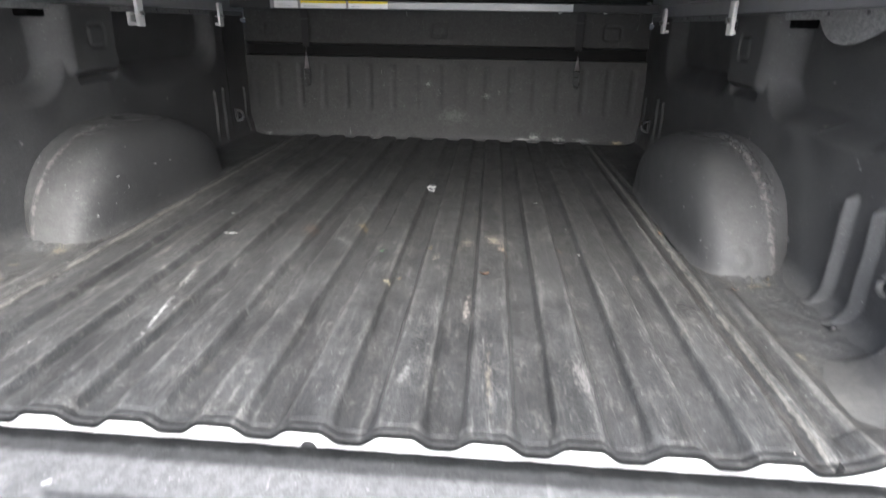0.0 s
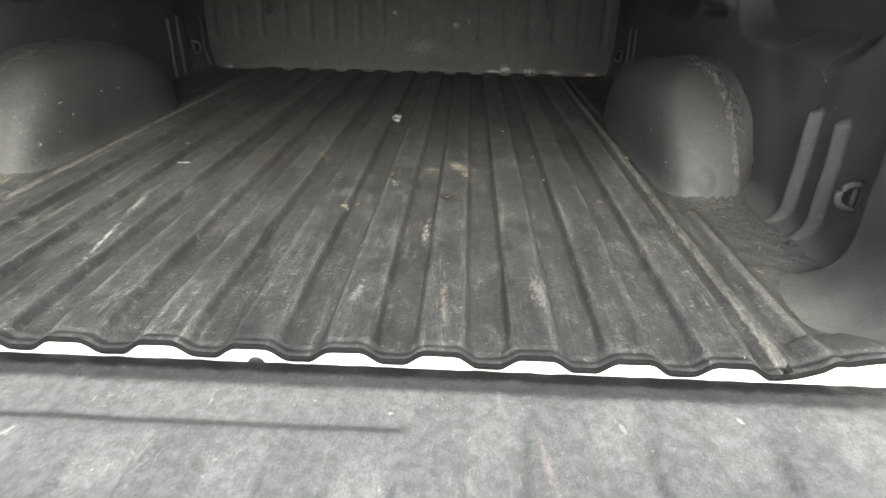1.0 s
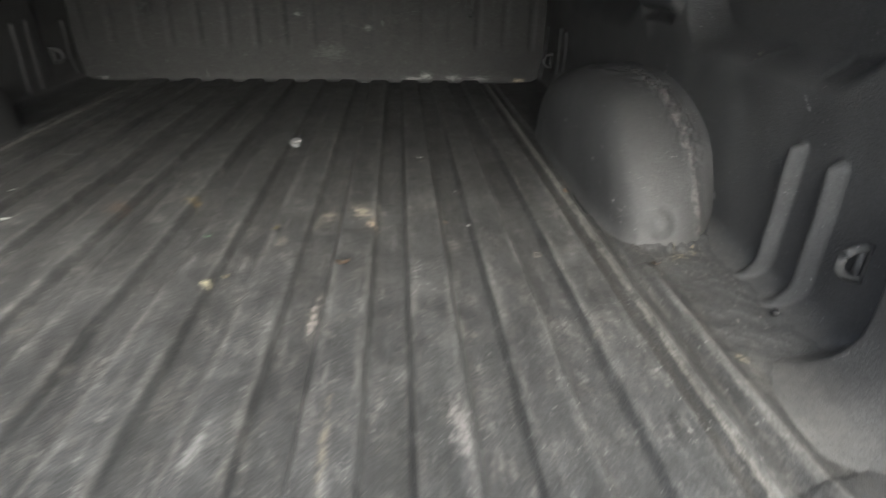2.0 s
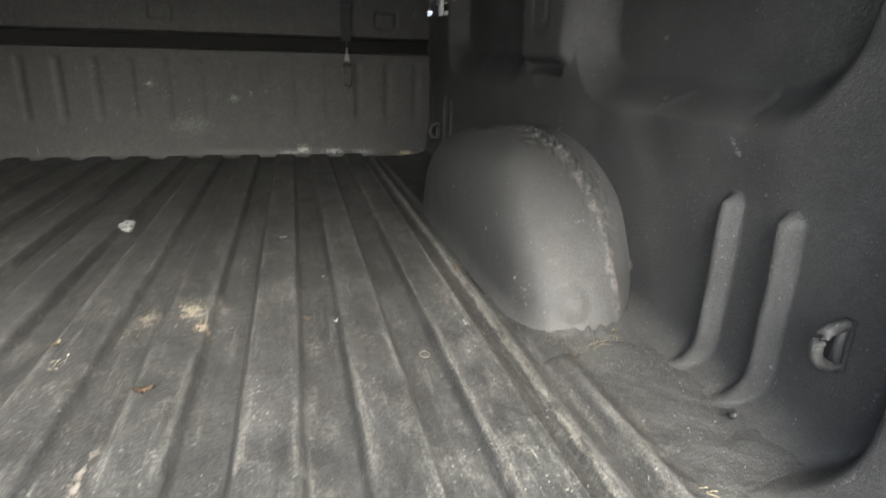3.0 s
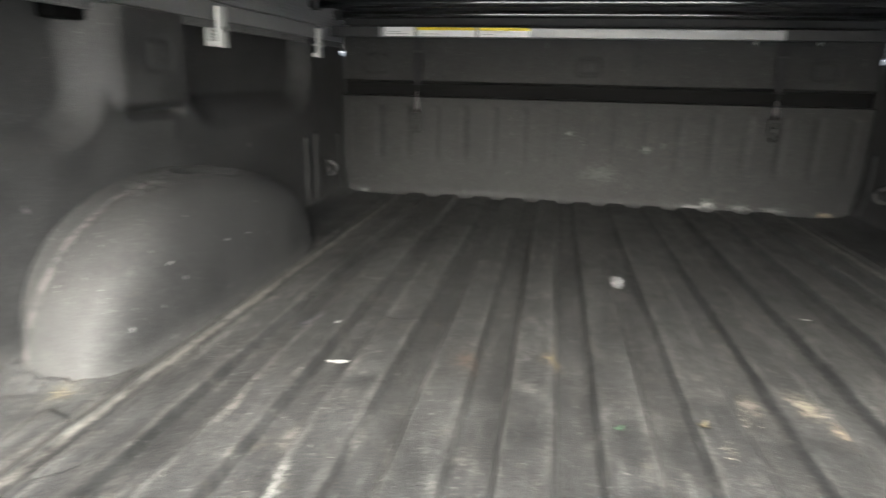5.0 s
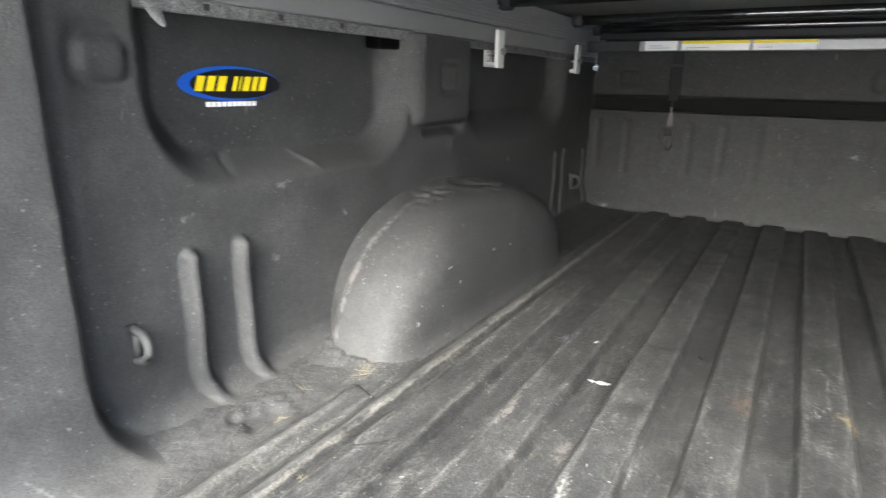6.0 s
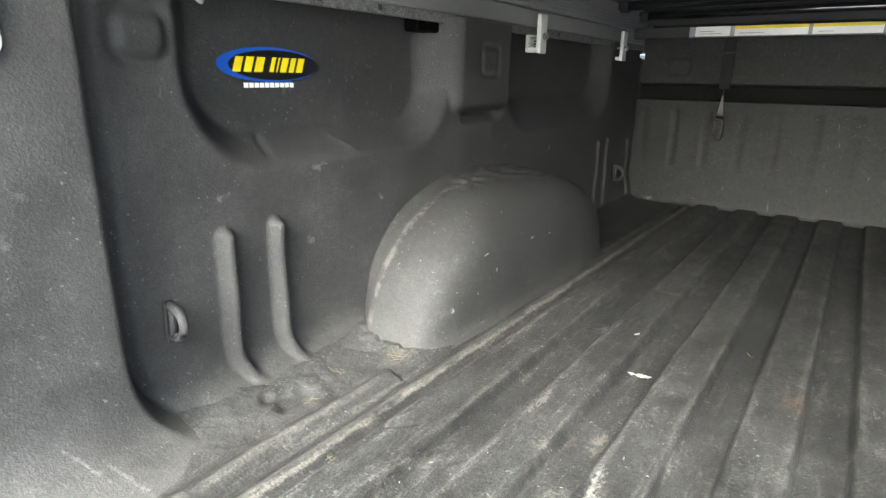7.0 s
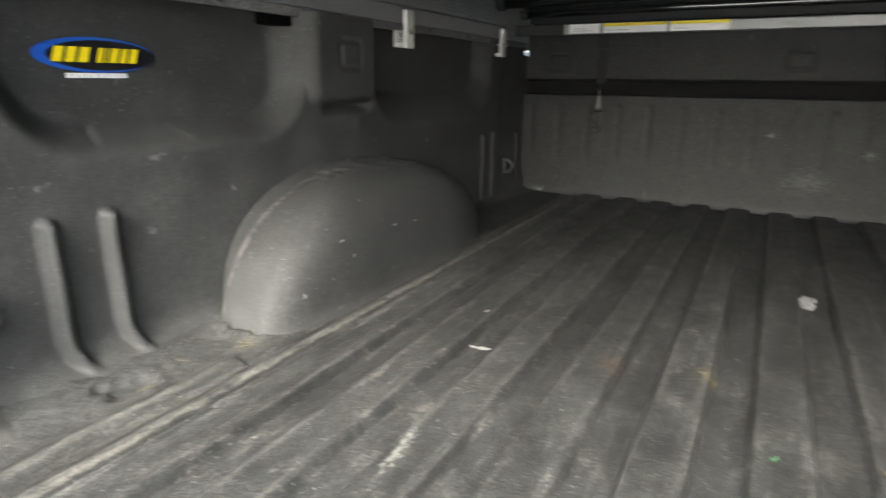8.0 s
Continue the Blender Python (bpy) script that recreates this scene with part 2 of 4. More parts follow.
SCUFFS = [
    (-0.318, 0.26, 0.12, 0.006, 8, (0.29, 0.29, 0.28), 0.65),
    (-0.340, 0.40, 0.06, 0.009, 6, (0.30, 0.30, 0.28), 0.45),
    (0.222, 0.665, 0.040, 0.026, 20, (0.25, 0.22, 0.17), 0.56),
    (0.240, 0.615, 0.030, 0.014, 8, (0.27, 0.22, 0.16), 0.52),
    (0.165, 0.68, 0.030, 0.018, 0, (0.18, 0.16, 0.13), 0.52),
    (0.177, 0.36, 0.075, 0.008, 0, (0.22, 0.20, 0.18), 0.56),
    (0.215, 0.12, 0.10, 0.006, 2, (0.15, 0.135, 0.105), 0.45),
    (0.026, 0.428, 0.018, 0.010, 0, (0.25, 0.23, 0.16), 0.64),
    (0.34, 0.14, 0.07, 0.016, 6, (0.18, 0.17, 0.16), 0.38),
    (-0.20, 0.70, 0.040, 0.030, 0, (0.10, 0.07, 0.05), 0.45),
    (-0.085, 0.73, 0.025, 0.022, 0, (0.18, 0.14, 0.07), 0.52),
    (-0.45, 0.52, 0.060, 0.009, 0, (0.20, 0.19, 0.17), 0.38),
    (-0.37, 0.50, 0.045, 0.012, 0, (0.18, 0.17, 0.15), 0.38),
    (-0.47, 0.80, 0.022, 0.026, 30, (0.16, 0.16, 0.19), 0.6),
    (0.10, 0.13, 0.05, 0.010, -8, (0.19, 0.19, 0.18), 0.38),
]
PALE = (0.19, 0.19, 0.18)
GATE_MARKS = [
    (-0.246, -0.098, 0.010, 0.004, -25, (0.41, 0.41, 0.41), 0.60), (0.322, -0.15, 0.060, 0.006, 8, (0.20, 0.17, 0.15), 0.38), (-0.19, -0.135, 0.014, 0.004, -35, (0.26, 0.26, 0.26), 0.45),
    (0.17, -0.085, 0.004, 0.006, 0, (0.30, 0.30, 0.29), 0.52), (0.09, -0.072, 0.003, 0.004, 0, (0.30, 0.30, 0.29), 0.52), (0.52, -0.078, 0.010, 0.004, 30, (0.32, 0.32, 0.31), 0.52),
    (-0.05, -0.15, 0.05, 0.010, 10, (0.18, 0.18, 0.17), 0.38), (0.40, -0.09, 0.02, 0.004, 30, (0.22, 0.22, 0.22), 0.38), (0.25, -0.17, 0.04, 0.012, -12, (0.17, 0.17, 0.16), 0.38),
]
LEFT_MARKS = [
    (0.103, 0.247, 0.024, 0.0048, 8, PALE, 0.3), (0.118, 0.154, 0.008, 0.0048, 30, PALE, 0.36), (0.158, 0.113, 0.0064, 0.0048, 0, PALE, 0.36),
    (0.124, 0.030, 0.028, 0.0032, 35, PALE, 0.3), (0.150, 0.010, 0.028, 0.0032, 35, PALE, 0.3), (0.383, 0.156, 0.008, 0.004, 20, PALE, 0.42),
    (0.489, 0.260, 0.0064, 0.0192, 10, (0.3, 0.3, 0.29), 0.36), (0.275, 0.362, 0.0112, 0.0024, -8, PALE, 0.36), (0.122, 0.280, 0.0096, 0.0096, 0, PALE, 0.24),
]
RIGHT_MARKS = [
    (0.647, 0.176, 0.003, 0.0018, 20, PALE, 0.6), (0.711, 0.242, 0.002, 0.0014, 0, PALE, 0.5), (0.412, 0.127, 0.0032, 0.0032, 0, PALE, 0.64),
    (0.338, 0.188, 0.0048, 0.004, 0, PALE, 0.64), (0.58, 0.285, 0.016, 0.0064, -50, (0.3, 0.27, 0.24), 0.48), (0.42, 0.25, 0.024, 0.0048, -45, (0.3, 0.3, 0.29), 0.4),
]
FRONT_MARKS = [
    (0.386, 0.022, 0.022, 0.030, 0, (0.26, 0.26, 0.25), 0.8), (0.34, 0.010, 0.012, 0.06, 0, (0.26, 0.26, 0.25), 0.7), (0.48, 0.016, 0.016, 0.05, 0, (0.26, 0.26, 0.25), 0.55), (0.58, 0.012, 0.014, 0.05, 0, (0.26, 0.26, 0.25), 0.5),
    (0.72, 0.006, 0.012, 0.035, 0, (0.40, 0.33, 0.22), 0.85), (-0.73, 0.006, 0.010, 0.03, 0, (0.26, 0.26, 0.25), 0.7), (-0.052, 0.221, 0.012, 0.022, 0, (0.22, 0.22, 0.21), 0.6),
    (0.183, 0.182, 0.016, 0.020, 0, (0.20, 0.20, 0.19), 0.6), (0.234, 0.195, 0.012, 0.008, 0, (0.26, 0.26, 0.25), 0.5),
    (0.05, 0.10, 0.05, 0.09, 0, (0.11, 0.11, 0.105), 0.5),
]
HOUSING_MARKS = [
    (0.573, 0.180, 0.018, 0.0042, -30, (0.28, 0.28, 0.27), 0.85), (0.69, 0.115, 0.0024, 0.0096, 10, (0.28, 0.28, 0.27), 0.85), (0.715, 0.085, 0.0072, 0.0036, 0, (0.28, 0.28, 0.27), 0.85),
    (0.84, 0.112, 0.0036, 0.0108, -8, (0.28, 0.28, 0.27), 0.85), (0.91, 0.106, 0.003, 0.012, -8, (0.28, 0.28, 0.27), 0.85), (0.765, 0.168, 0.0018, 0.0024, 0, (0.28, 0.28, 0.27), 0.85),
    (0.60, 0.05, 0.006, 0.0048, 0, (0.28, 0.28, 0.27), 0.85), (0.66, 0.06, 0.0048, 0.0036, 0, (0.28, 0.28, 0.27), 0.85),
]
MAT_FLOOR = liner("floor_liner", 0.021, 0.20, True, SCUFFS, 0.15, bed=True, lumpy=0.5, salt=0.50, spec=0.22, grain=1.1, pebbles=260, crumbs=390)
MAT_SIDE = liner("side_liner", 0.038, 0.25, dirt=0.10, scuff=0.30, lumpy=0.35, salt=0.25, spec=0.28, pebbles=290)
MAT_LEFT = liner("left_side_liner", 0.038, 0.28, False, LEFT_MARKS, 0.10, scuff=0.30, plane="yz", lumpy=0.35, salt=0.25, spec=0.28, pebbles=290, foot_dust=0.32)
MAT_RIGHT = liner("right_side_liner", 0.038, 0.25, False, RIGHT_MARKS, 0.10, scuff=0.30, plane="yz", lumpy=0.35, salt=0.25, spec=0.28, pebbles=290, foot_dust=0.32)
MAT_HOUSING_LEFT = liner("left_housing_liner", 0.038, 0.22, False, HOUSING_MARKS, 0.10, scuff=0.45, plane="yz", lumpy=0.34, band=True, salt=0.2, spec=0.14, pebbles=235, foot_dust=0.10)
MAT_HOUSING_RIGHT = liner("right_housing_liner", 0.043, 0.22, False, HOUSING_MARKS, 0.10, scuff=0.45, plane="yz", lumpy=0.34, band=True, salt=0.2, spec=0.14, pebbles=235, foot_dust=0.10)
MAT_FRONT = liner("front_liner", 0.025, 0.18, False, FRONT_MARKS, 0.15, grain=0.6, scuff=0.25, plane="xz", lumpy=0.2, salt=0.5, spec=0.2)
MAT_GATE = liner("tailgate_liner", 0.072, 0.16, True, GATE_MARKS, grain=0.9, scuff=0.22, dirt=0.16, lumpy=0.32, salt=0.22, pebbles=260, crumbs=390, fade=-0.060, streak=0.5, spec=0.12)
MAT_LIP = plain("cut_liner_edge", (0.004, 0.004, 0.004), 0.8, 0.0, 0.4, 300, 0.5, 0.12)
MAT_FLANGE = liner("rail_lip_liner", 0.13, 0.5, scuff=0.4, lumpy=0.4)
MAT_WHITE = plain("white_body_paint", (0.74, 0.74, 0.725), 0.28, 0.0, 0.10, 30)
MAT_BLACK = plain("black_anodised_aluminium", (0.33, 0.33, 0.333), 0.38, 0.35, 0.08, 30, 0.0, 0.8)
MAT_TUBE = plain("black_painted_tube", (0.13, 0.13, 0.132), 0.17, 0.85, 0.2, 50, 0.0, 1.0)
MAT_VINYL = plain("black_vinyl", (0.17, 0.162, 0.152), 0.55, 0.0, 0.3, 90, 0.3)
MAT_ALU = plain("cast_aluminium", (0.74, 0.74, 0.715), 0.42, 0.0, 0.2, 120, 0.2)
MAT_PLATE = plain("brushed_aluminium_plate", (0.40, 0.40, 0.39), 0.36, 0.0, 0.22, 45, 0.15)
MAT_SILVER = plain("bare_aluminium", (0.30, 0.30, 0.295), 0.38, 0.5, 0.15, 90)
MAT_STEEL = plain("zinc_bolt", (0.55, 0.55, 0.52), 0.3, 0.9, 0.2, 200)
MAT_LABEL = plain("white_label", (0.93, 0.93, 0.91), 0.2, 0.0, 0.05, 60)
MAT_YELLOW = plain("yellow_print", (0.85, 0.70, 0.01), 0.4, 0.0, 0.05, 60)
MAT_INK = plain("grey_print", (0.25, 0.25, 0.25), 0.5, 0.0, 0.1, 60)
MAT_BLUE = plain("blue_print", (0.02, 0.10, 0.50), 0.35, 0.0, 0.08, 60)
MAT_DECAL = plain("black_print", (0.012, 0.012, 0.014), 0.35, 0.0, 0.2, 60)
MAT_PAPER = plain("paper", (0.15, 0.15, 0.148), 0.8, 0.0, 0.2, 90, 0.3)
MAT_LEAF = plain("dead_leaf", (0.15, 0.105, 0.070), 0.7, 0.0, 0.3, 200)
MAT_STRAW = plain("straw", (0.135, 0.118, 0.072), 0.8, 0.0, 0.35, 200)
MAT_SOIL = plain("dry_soil", (0.085, 0.077, 0.062), 0.9, 0.0, 0.5, 300)
MAT_GREEN = plain("green_leaf_bit", (0.07, 0.17, 0.08), 0.6, 0.0, 0.3, 200)
MAT_CRUMB = plain("grit", (0.22, 0.21, 0.185), 0.8, 0.0, 0.4, 300)
MAT_CHIP = plain("tan_paint_chips", (0.17, 0.155, 0.12), 0.8, 0.0, 0.5, 300)
MAT_FLAKE = plain("old_white_paint", (0.52, 0.52, 0.50), 0.5, 0.0, 0.2, 200)
MAT_WEB = plain("black_webbing", (0.014, 0.014, 0.015), 0.8, 0.0, 0.3, 300, 0.5)
MAT_TIP = plain("grey_strap_end", (0.26, 0.235, 0.24), 0.6, 0.0, 0.15, 150)
MAT_HOLE = plain("matt_black", (0.003, 0.003, 0.003), 0.95, 0.0, 0.2, 60, 0.0, 0.05)
MAT_RUBBER = plain("black_rubber", (0.02, 0.02, 0.02), 0.6, 0.0, 0.3, 120)
MAT_GROUND = plain("pale_bounce_ground", (0.56, 0.56, 0.545), 0.9, 0.0, 0.3, 8, 0.4)


# ---- mesh helpers ----
def mesh_object(name, verts, faces, material, parent=None, label="", smooth=True):
    me = bpy.data.meshes.new(name)
    me.from_pydata([tuple(v) for v in verts], [], faces)
    me.materials.append(material)
    me.polygons.foreach_set("use_smooth", [smooth] * len(me.polygons))
    me.update()
    ob = new(name, me)
    ob.parent = parent
    return tagged(ob, label)


def part(name, bm, material, parent=None, label="", smooth=False):
    me = bpy.data.meshes.new(name)
    bmesh.ops.recalc_face_normals(bm, faces=bm.faces)
    bm.to_mesh(me)
    bm.free()
    me.materials.append(material)
    me.polygons.foreach_set("use_smooth", [smooth] * len(me.polygons))
    ob = new(name, me)
    ob.parent = parent
    return tagged(ob, label)


def thing(name, place, label, category, group="", turn=0.0):
    ob = new(name)
    ob.empty_display_size = 0.02
    ob.matrix_basis = pose(*place, 0, 0, turn)
    return tagged(ob, label, category, group)


def box(x0, x1, y0, y1, z0, z1, bevel=0.0, bm=None, segments=2):
    out = bm or bmesh.new()
    m = Matrix.LocRotScale(((x0 + x1) / 2, (y0 + y1) / 2, (z0 + z1) / 2), None, (abs(x1 - x0), abs(y1 - y0), abs(z1 - z0)))
    made = bmesh.ops.create_cube(out, size=1, matrix=m)["verts"]
    if bevel:
        edges = list({e for v in made for e in v.link_edges})
        bmesh.ops.bevel(out, geom=edges, offset=bevel, segments=segments, profile=0.5, affect="EDGES")
    return out


def tube(points, radius, sides=12, bm=None, flat=1.0):
    """A round bar along points; flat squeezes it."""
    out = bm or bmesh.new()
    pts = [Vector(p) for p in points]
    rings = []
    for i, p in enumerate(pts):
        d = (pts[min(i + 1, len(pts) - 1)] - pts[max(i - 1, 0)]).normalized()
        a = d.cross(Vector((0, 0, 1)) if abs(d.z) < 0.9 else Vector((1, 0, 0))).normalized()
        b = d.cross(a)
        rings.append([out.verts.new(p + radius * (math.cos(k * 2 * math.pi / sides) * a + flat * math.sin(k * 2 * math.pi / sides) * b)) for k in range(sides)])
    for r, s in zip(rings, rings[1:]):
        for k in range(sides):
            out.faces.new((r[k], r[(k + 1) % sides], s[(k + 1) % sides], s[k]))
    out.faces.new(rings[0]), out.faces.new(rings[-1][::-1])
    return out


def sheet(us, vs, surface):
    """Vertices and faces of surface(u, v) -> x, y, z arrays over a grid."""
    u, v = np.meshgrid(us, vs, indexing="ij")
    x, y, z = surface(u, v)
    verts = np.stack([np.broadcast_to(a, u.shape) for a in (x, y, z)], -1).reshape(-1, 3)
    n, m = len(us), len(vs)
    i = (np.arange(n - 1)[:, None] * m + np.arange(m - 1)[None, :]).ravel()
    return verts, np.stack([i, i + m, i + m + 1, i + 1], -1).tolist()


def step(x, a, b):
    t = np.clip((x - a) / (b - a), 0, 1)
    return t * t * (3 - 2 * t)


def rounded_box(u, v, u0, u1, v0, v1, r):
    """Signed distance to a rounded rectangle, negative inside."""
    qx = np.abs(u - (u0 + u1) / 2) - (u1 - u0) / 2 + r
    qy = np.abs(v - (v0 + v1) / 2) - (v1 - v0) / 2 + r
    return np.hypot(np.maximum(qx, 0), np.maximum(qy, 0)) + np.minimum(np.maximum(qx, qy), 0) - r


def waves(x, y, size, seed, count=14):
    """Irregular swell of about unit height: random plane waves of about that wavelength."""
    rng = random.Random(seed)
    z = 0 * x
    for _ in range(count):
        a, k = rng.uniform(0, 2 * math.pi), 2 * math.pi / (size * rng.uniform(0.6, 1.7))
        z = z + np.sin(k * (math.cos(a) * x + math.sin(a) * y) + rng.uniform(0, 7))
    return z / math.sqrt(count)


# ---- the bed: floor ----
FRONT = 1.875


def floor_height(x, y):
    """Eleven ridges, a flat margin with a pressed seam at each side."""
    k = np.clip(np.round(x / PERIOD), -5, 5)
    d = np.abs(x - k * PERIOD)
    soft = 0.010 * (1 - step(y, 0.0, 0.05))
    z = 0.0138 * (1 - step(d, 0.0262 - soft, 0.0338 + soft)) - 0.007
    a = np.abs(x)
    z = z + 0.006 * step(a, 0.585, 0.640)
    fade = step(y, 0.0, 0.06)
    z = z + fade * (0.003 * step(a, 0.566, 0.570) * (1 - step(a, 0.573, 0.577)) - 0.005 * np.exp(-(((a - 0.583) / 0.0045) ** 2)))
    z = z + fade * (0.0075 * np.exp(-(((a - 0.604) / 0.0075) ** 2)) - 0.004 * np.exp(-(((a - 0.626) / 0.006) ** 2)))
    z = z + 0.005 * np.exp(-(((a - 0.652) / 0.009) ** 2)) * step(0.50 - y, 0, 0.05)
    for k, y0 in ((-3, 0.822), (-4, 1.01)):
        bow = y - y0 - 6.0 * (x - k * PERIOD) ** 2
        z = z - 0.0040 * step(bow, -0.010, 0.004) * np.exp(-np.maximum(bow, 0) / 0.030) * (1 - step(np.abs(x - k * PERIOD), 0.024, 0.036))
    # cross steps beside the seam, where the pan is bolted down
    for y0, y1 in ((0.10, 0.37), (0.62, 0.87), (1.15, 1.42)):
        pad = step(y, y0, y0 + 0.012) * (1 - step(y, y1, y1 + 0.012))
        rim = 0.568 - 0.03 * step(y, y1 - 0.03, y1)
        z = np.maximum(z, -0.007 + 0.013 * pad * step(a, 0.52, 0.53) * (1 - step(a, rim - 0.006, rim)))
    # the pan turns up at its two rear corners
    z = z + 0.022 * step(a, 0.605, 0.70) * (1 - step(y, 0.0, 0.11))
    z = z + 0.010 * step(a, 0.680, 0.770) * (1 - step(y, 0.17, 0.30))
    line = y - 0.056 - 0.22 * (a - 0.624)
    z = z - 0.0025 * step(a, 0.612, 0.632) * step(line, -0.001, 0.002) * np.exp(-np.maximum(line, 0) / 0.012)
    # it rises gently into the cove of the sides
    z = z + 0.003 * step(a, 0.700, 0.745) * step(y, 0.20, 0.30) + 6.5 * np.maximum(a - 0.745, 0) ** 2
    # soft foot round the wheel housing, lumpy caked dirt behind it
    long, wide = np.where(y > 0.87, 0.402, 0.348), np.where(a < 0.712, 0.084, 0.145)
    u, v, p = np.abs(y - 0.87) / long, np.abs(0.712 - a) / wide, np.where(a < 0.712, 4.0, 2.2)
    rho = np.maximum((u ** p + v ** p) ** (1 / p), 1e-3)
    away = (rho - 1) / np.maximum(np.hypot((u / rho) ** (p - 1) / long, (v / rho) ** (p - 1) / wide), 1e-3)
    rear = step(0.66 - y, 0.0, 0.08) * step(a, 0.632, 0.660)
    z = z + (0.004 + rear * (0.006 + 0.0020 * waves(a, y, 0.024, 15) + 0.0008 * waves(a, y, 0.010, 16))) * np.exp(-np.maximum(away, 0) / 0.014)
    # a split between the housing and the seam on one side
    split = np.exp(-(((away - 0.008) / 0.005) ** 2)) * step(y, 0.660, 0.690) * (1 - step(y, 0.76, 0.80)) * (x > 0.60)
    z = z - 0.007 * split
    cake = step(a, 0.625, 0.66) * (1 - step(y, 0.46, 0.54)) * step(y, 0.12, 0.26)
    z = z + cake * (0.0007 * waves(a, y, 0.05, 11) + 0.0004 * waves(a, y, 0.018, 12))
    # dark gaps where pressings meet, and a dirt hollow at the foot of one rib
    for at, wide, y0, slant, deep in ((0.638, 0.022, 0.472, 0.2, 0.006), (0.735, 0.022, 0.490, -0.35, 0.005), (0.555, 0.016, 0.372, -1.0, 0.005)):
        past = y - y0 - slant * (a - at)
        drop = step(past, 0.0, 0.003) * np.exp(-np.maximum(past, 0) / 0.014)
        z = z - deep * drop * (1 - step(np.abs(a - at), wide * 0.6, wide * 1.2))
    away = np.hypot(x + 0.708, 0.8 * (y - 0.352)) + 0.004 * waves(x, y, 0.03, 14)
    z = z - 0.008 * (1 - step(away, 0.010, 0.030)) + 0.0010 * np.exp(-(((away - 0.036) / 0.008) ** 2))
    return z


def floor_surface(u, v):
    # v runs along the bed; the last part of it at the rear rolls down over the edge
    y = np.maximum(v, 0.0)
    roll = np.clip(-v / 0.012, 0, 1)
    bead = 0.0016 * np.exp(-(((y - 0.004) / 0.005) ** 2)) - 0.0022 * np.exp(-(((y - 0.015) / 0.004) ** 2))
    z = floor_height(u, y) + 0.0006 * waves(u, y, 0.16, 3)
    z = z + bead - 0.0062 * roll ** 1.5
    yy = np.where(v < 0, -0.003 * np.sin(roll * np.pi / 2), v)
    return u, yy, z


ys = np.concatenate([np.linspace(0.0, 0.56, 190), np.linspace(0.564, 0.95, 90), np.linspace(0.957, FRONT + 0.03, 120)])
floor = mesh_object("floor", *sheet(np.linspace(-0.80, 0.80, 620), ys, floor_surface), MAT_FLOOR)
# undusted liner, near black because the shade under the roll is in its colour
mesh_object("liner_edge", *sheet(np.linspace(-0.80, 0.80, 620), np.linspace(-0.012, 0.0, 8), floor_surface), MAT_LIP, floor, "clean black rear edge of the liner")
tagged(floor, "ridged truck bed floor sprayed with worn black liner", "floor", kind="structure")


# the painted rear sill under the liner's wavy edge
def sill_surface(u, v):
    top = floor_height(u, 0 * u) - 0.004
    return u, 0.0015 + 0 * u, np.where(v > 0.5, top, -0.018 - 0.05 * (v < 0.25))


def rear_sill():
    xs = np.linspace(-0.84, 0.84, 640)
    return mesh_object("rear_sill", *sheet(xs, np.array([0.0, 0.4, 1.0]), sill_surface), MAT_WHITE)


sill = tagged(rear_sill(), "white painted metal sill below the wavy liner edge", "sill", kind="structure")
part("drain_notch", tube([(0.004, 0.0013, -0.021), (0.004, 0.0002, -0.021)], 0.010, 16), MAT_RUBBER, sill, "half-round black drain notch")


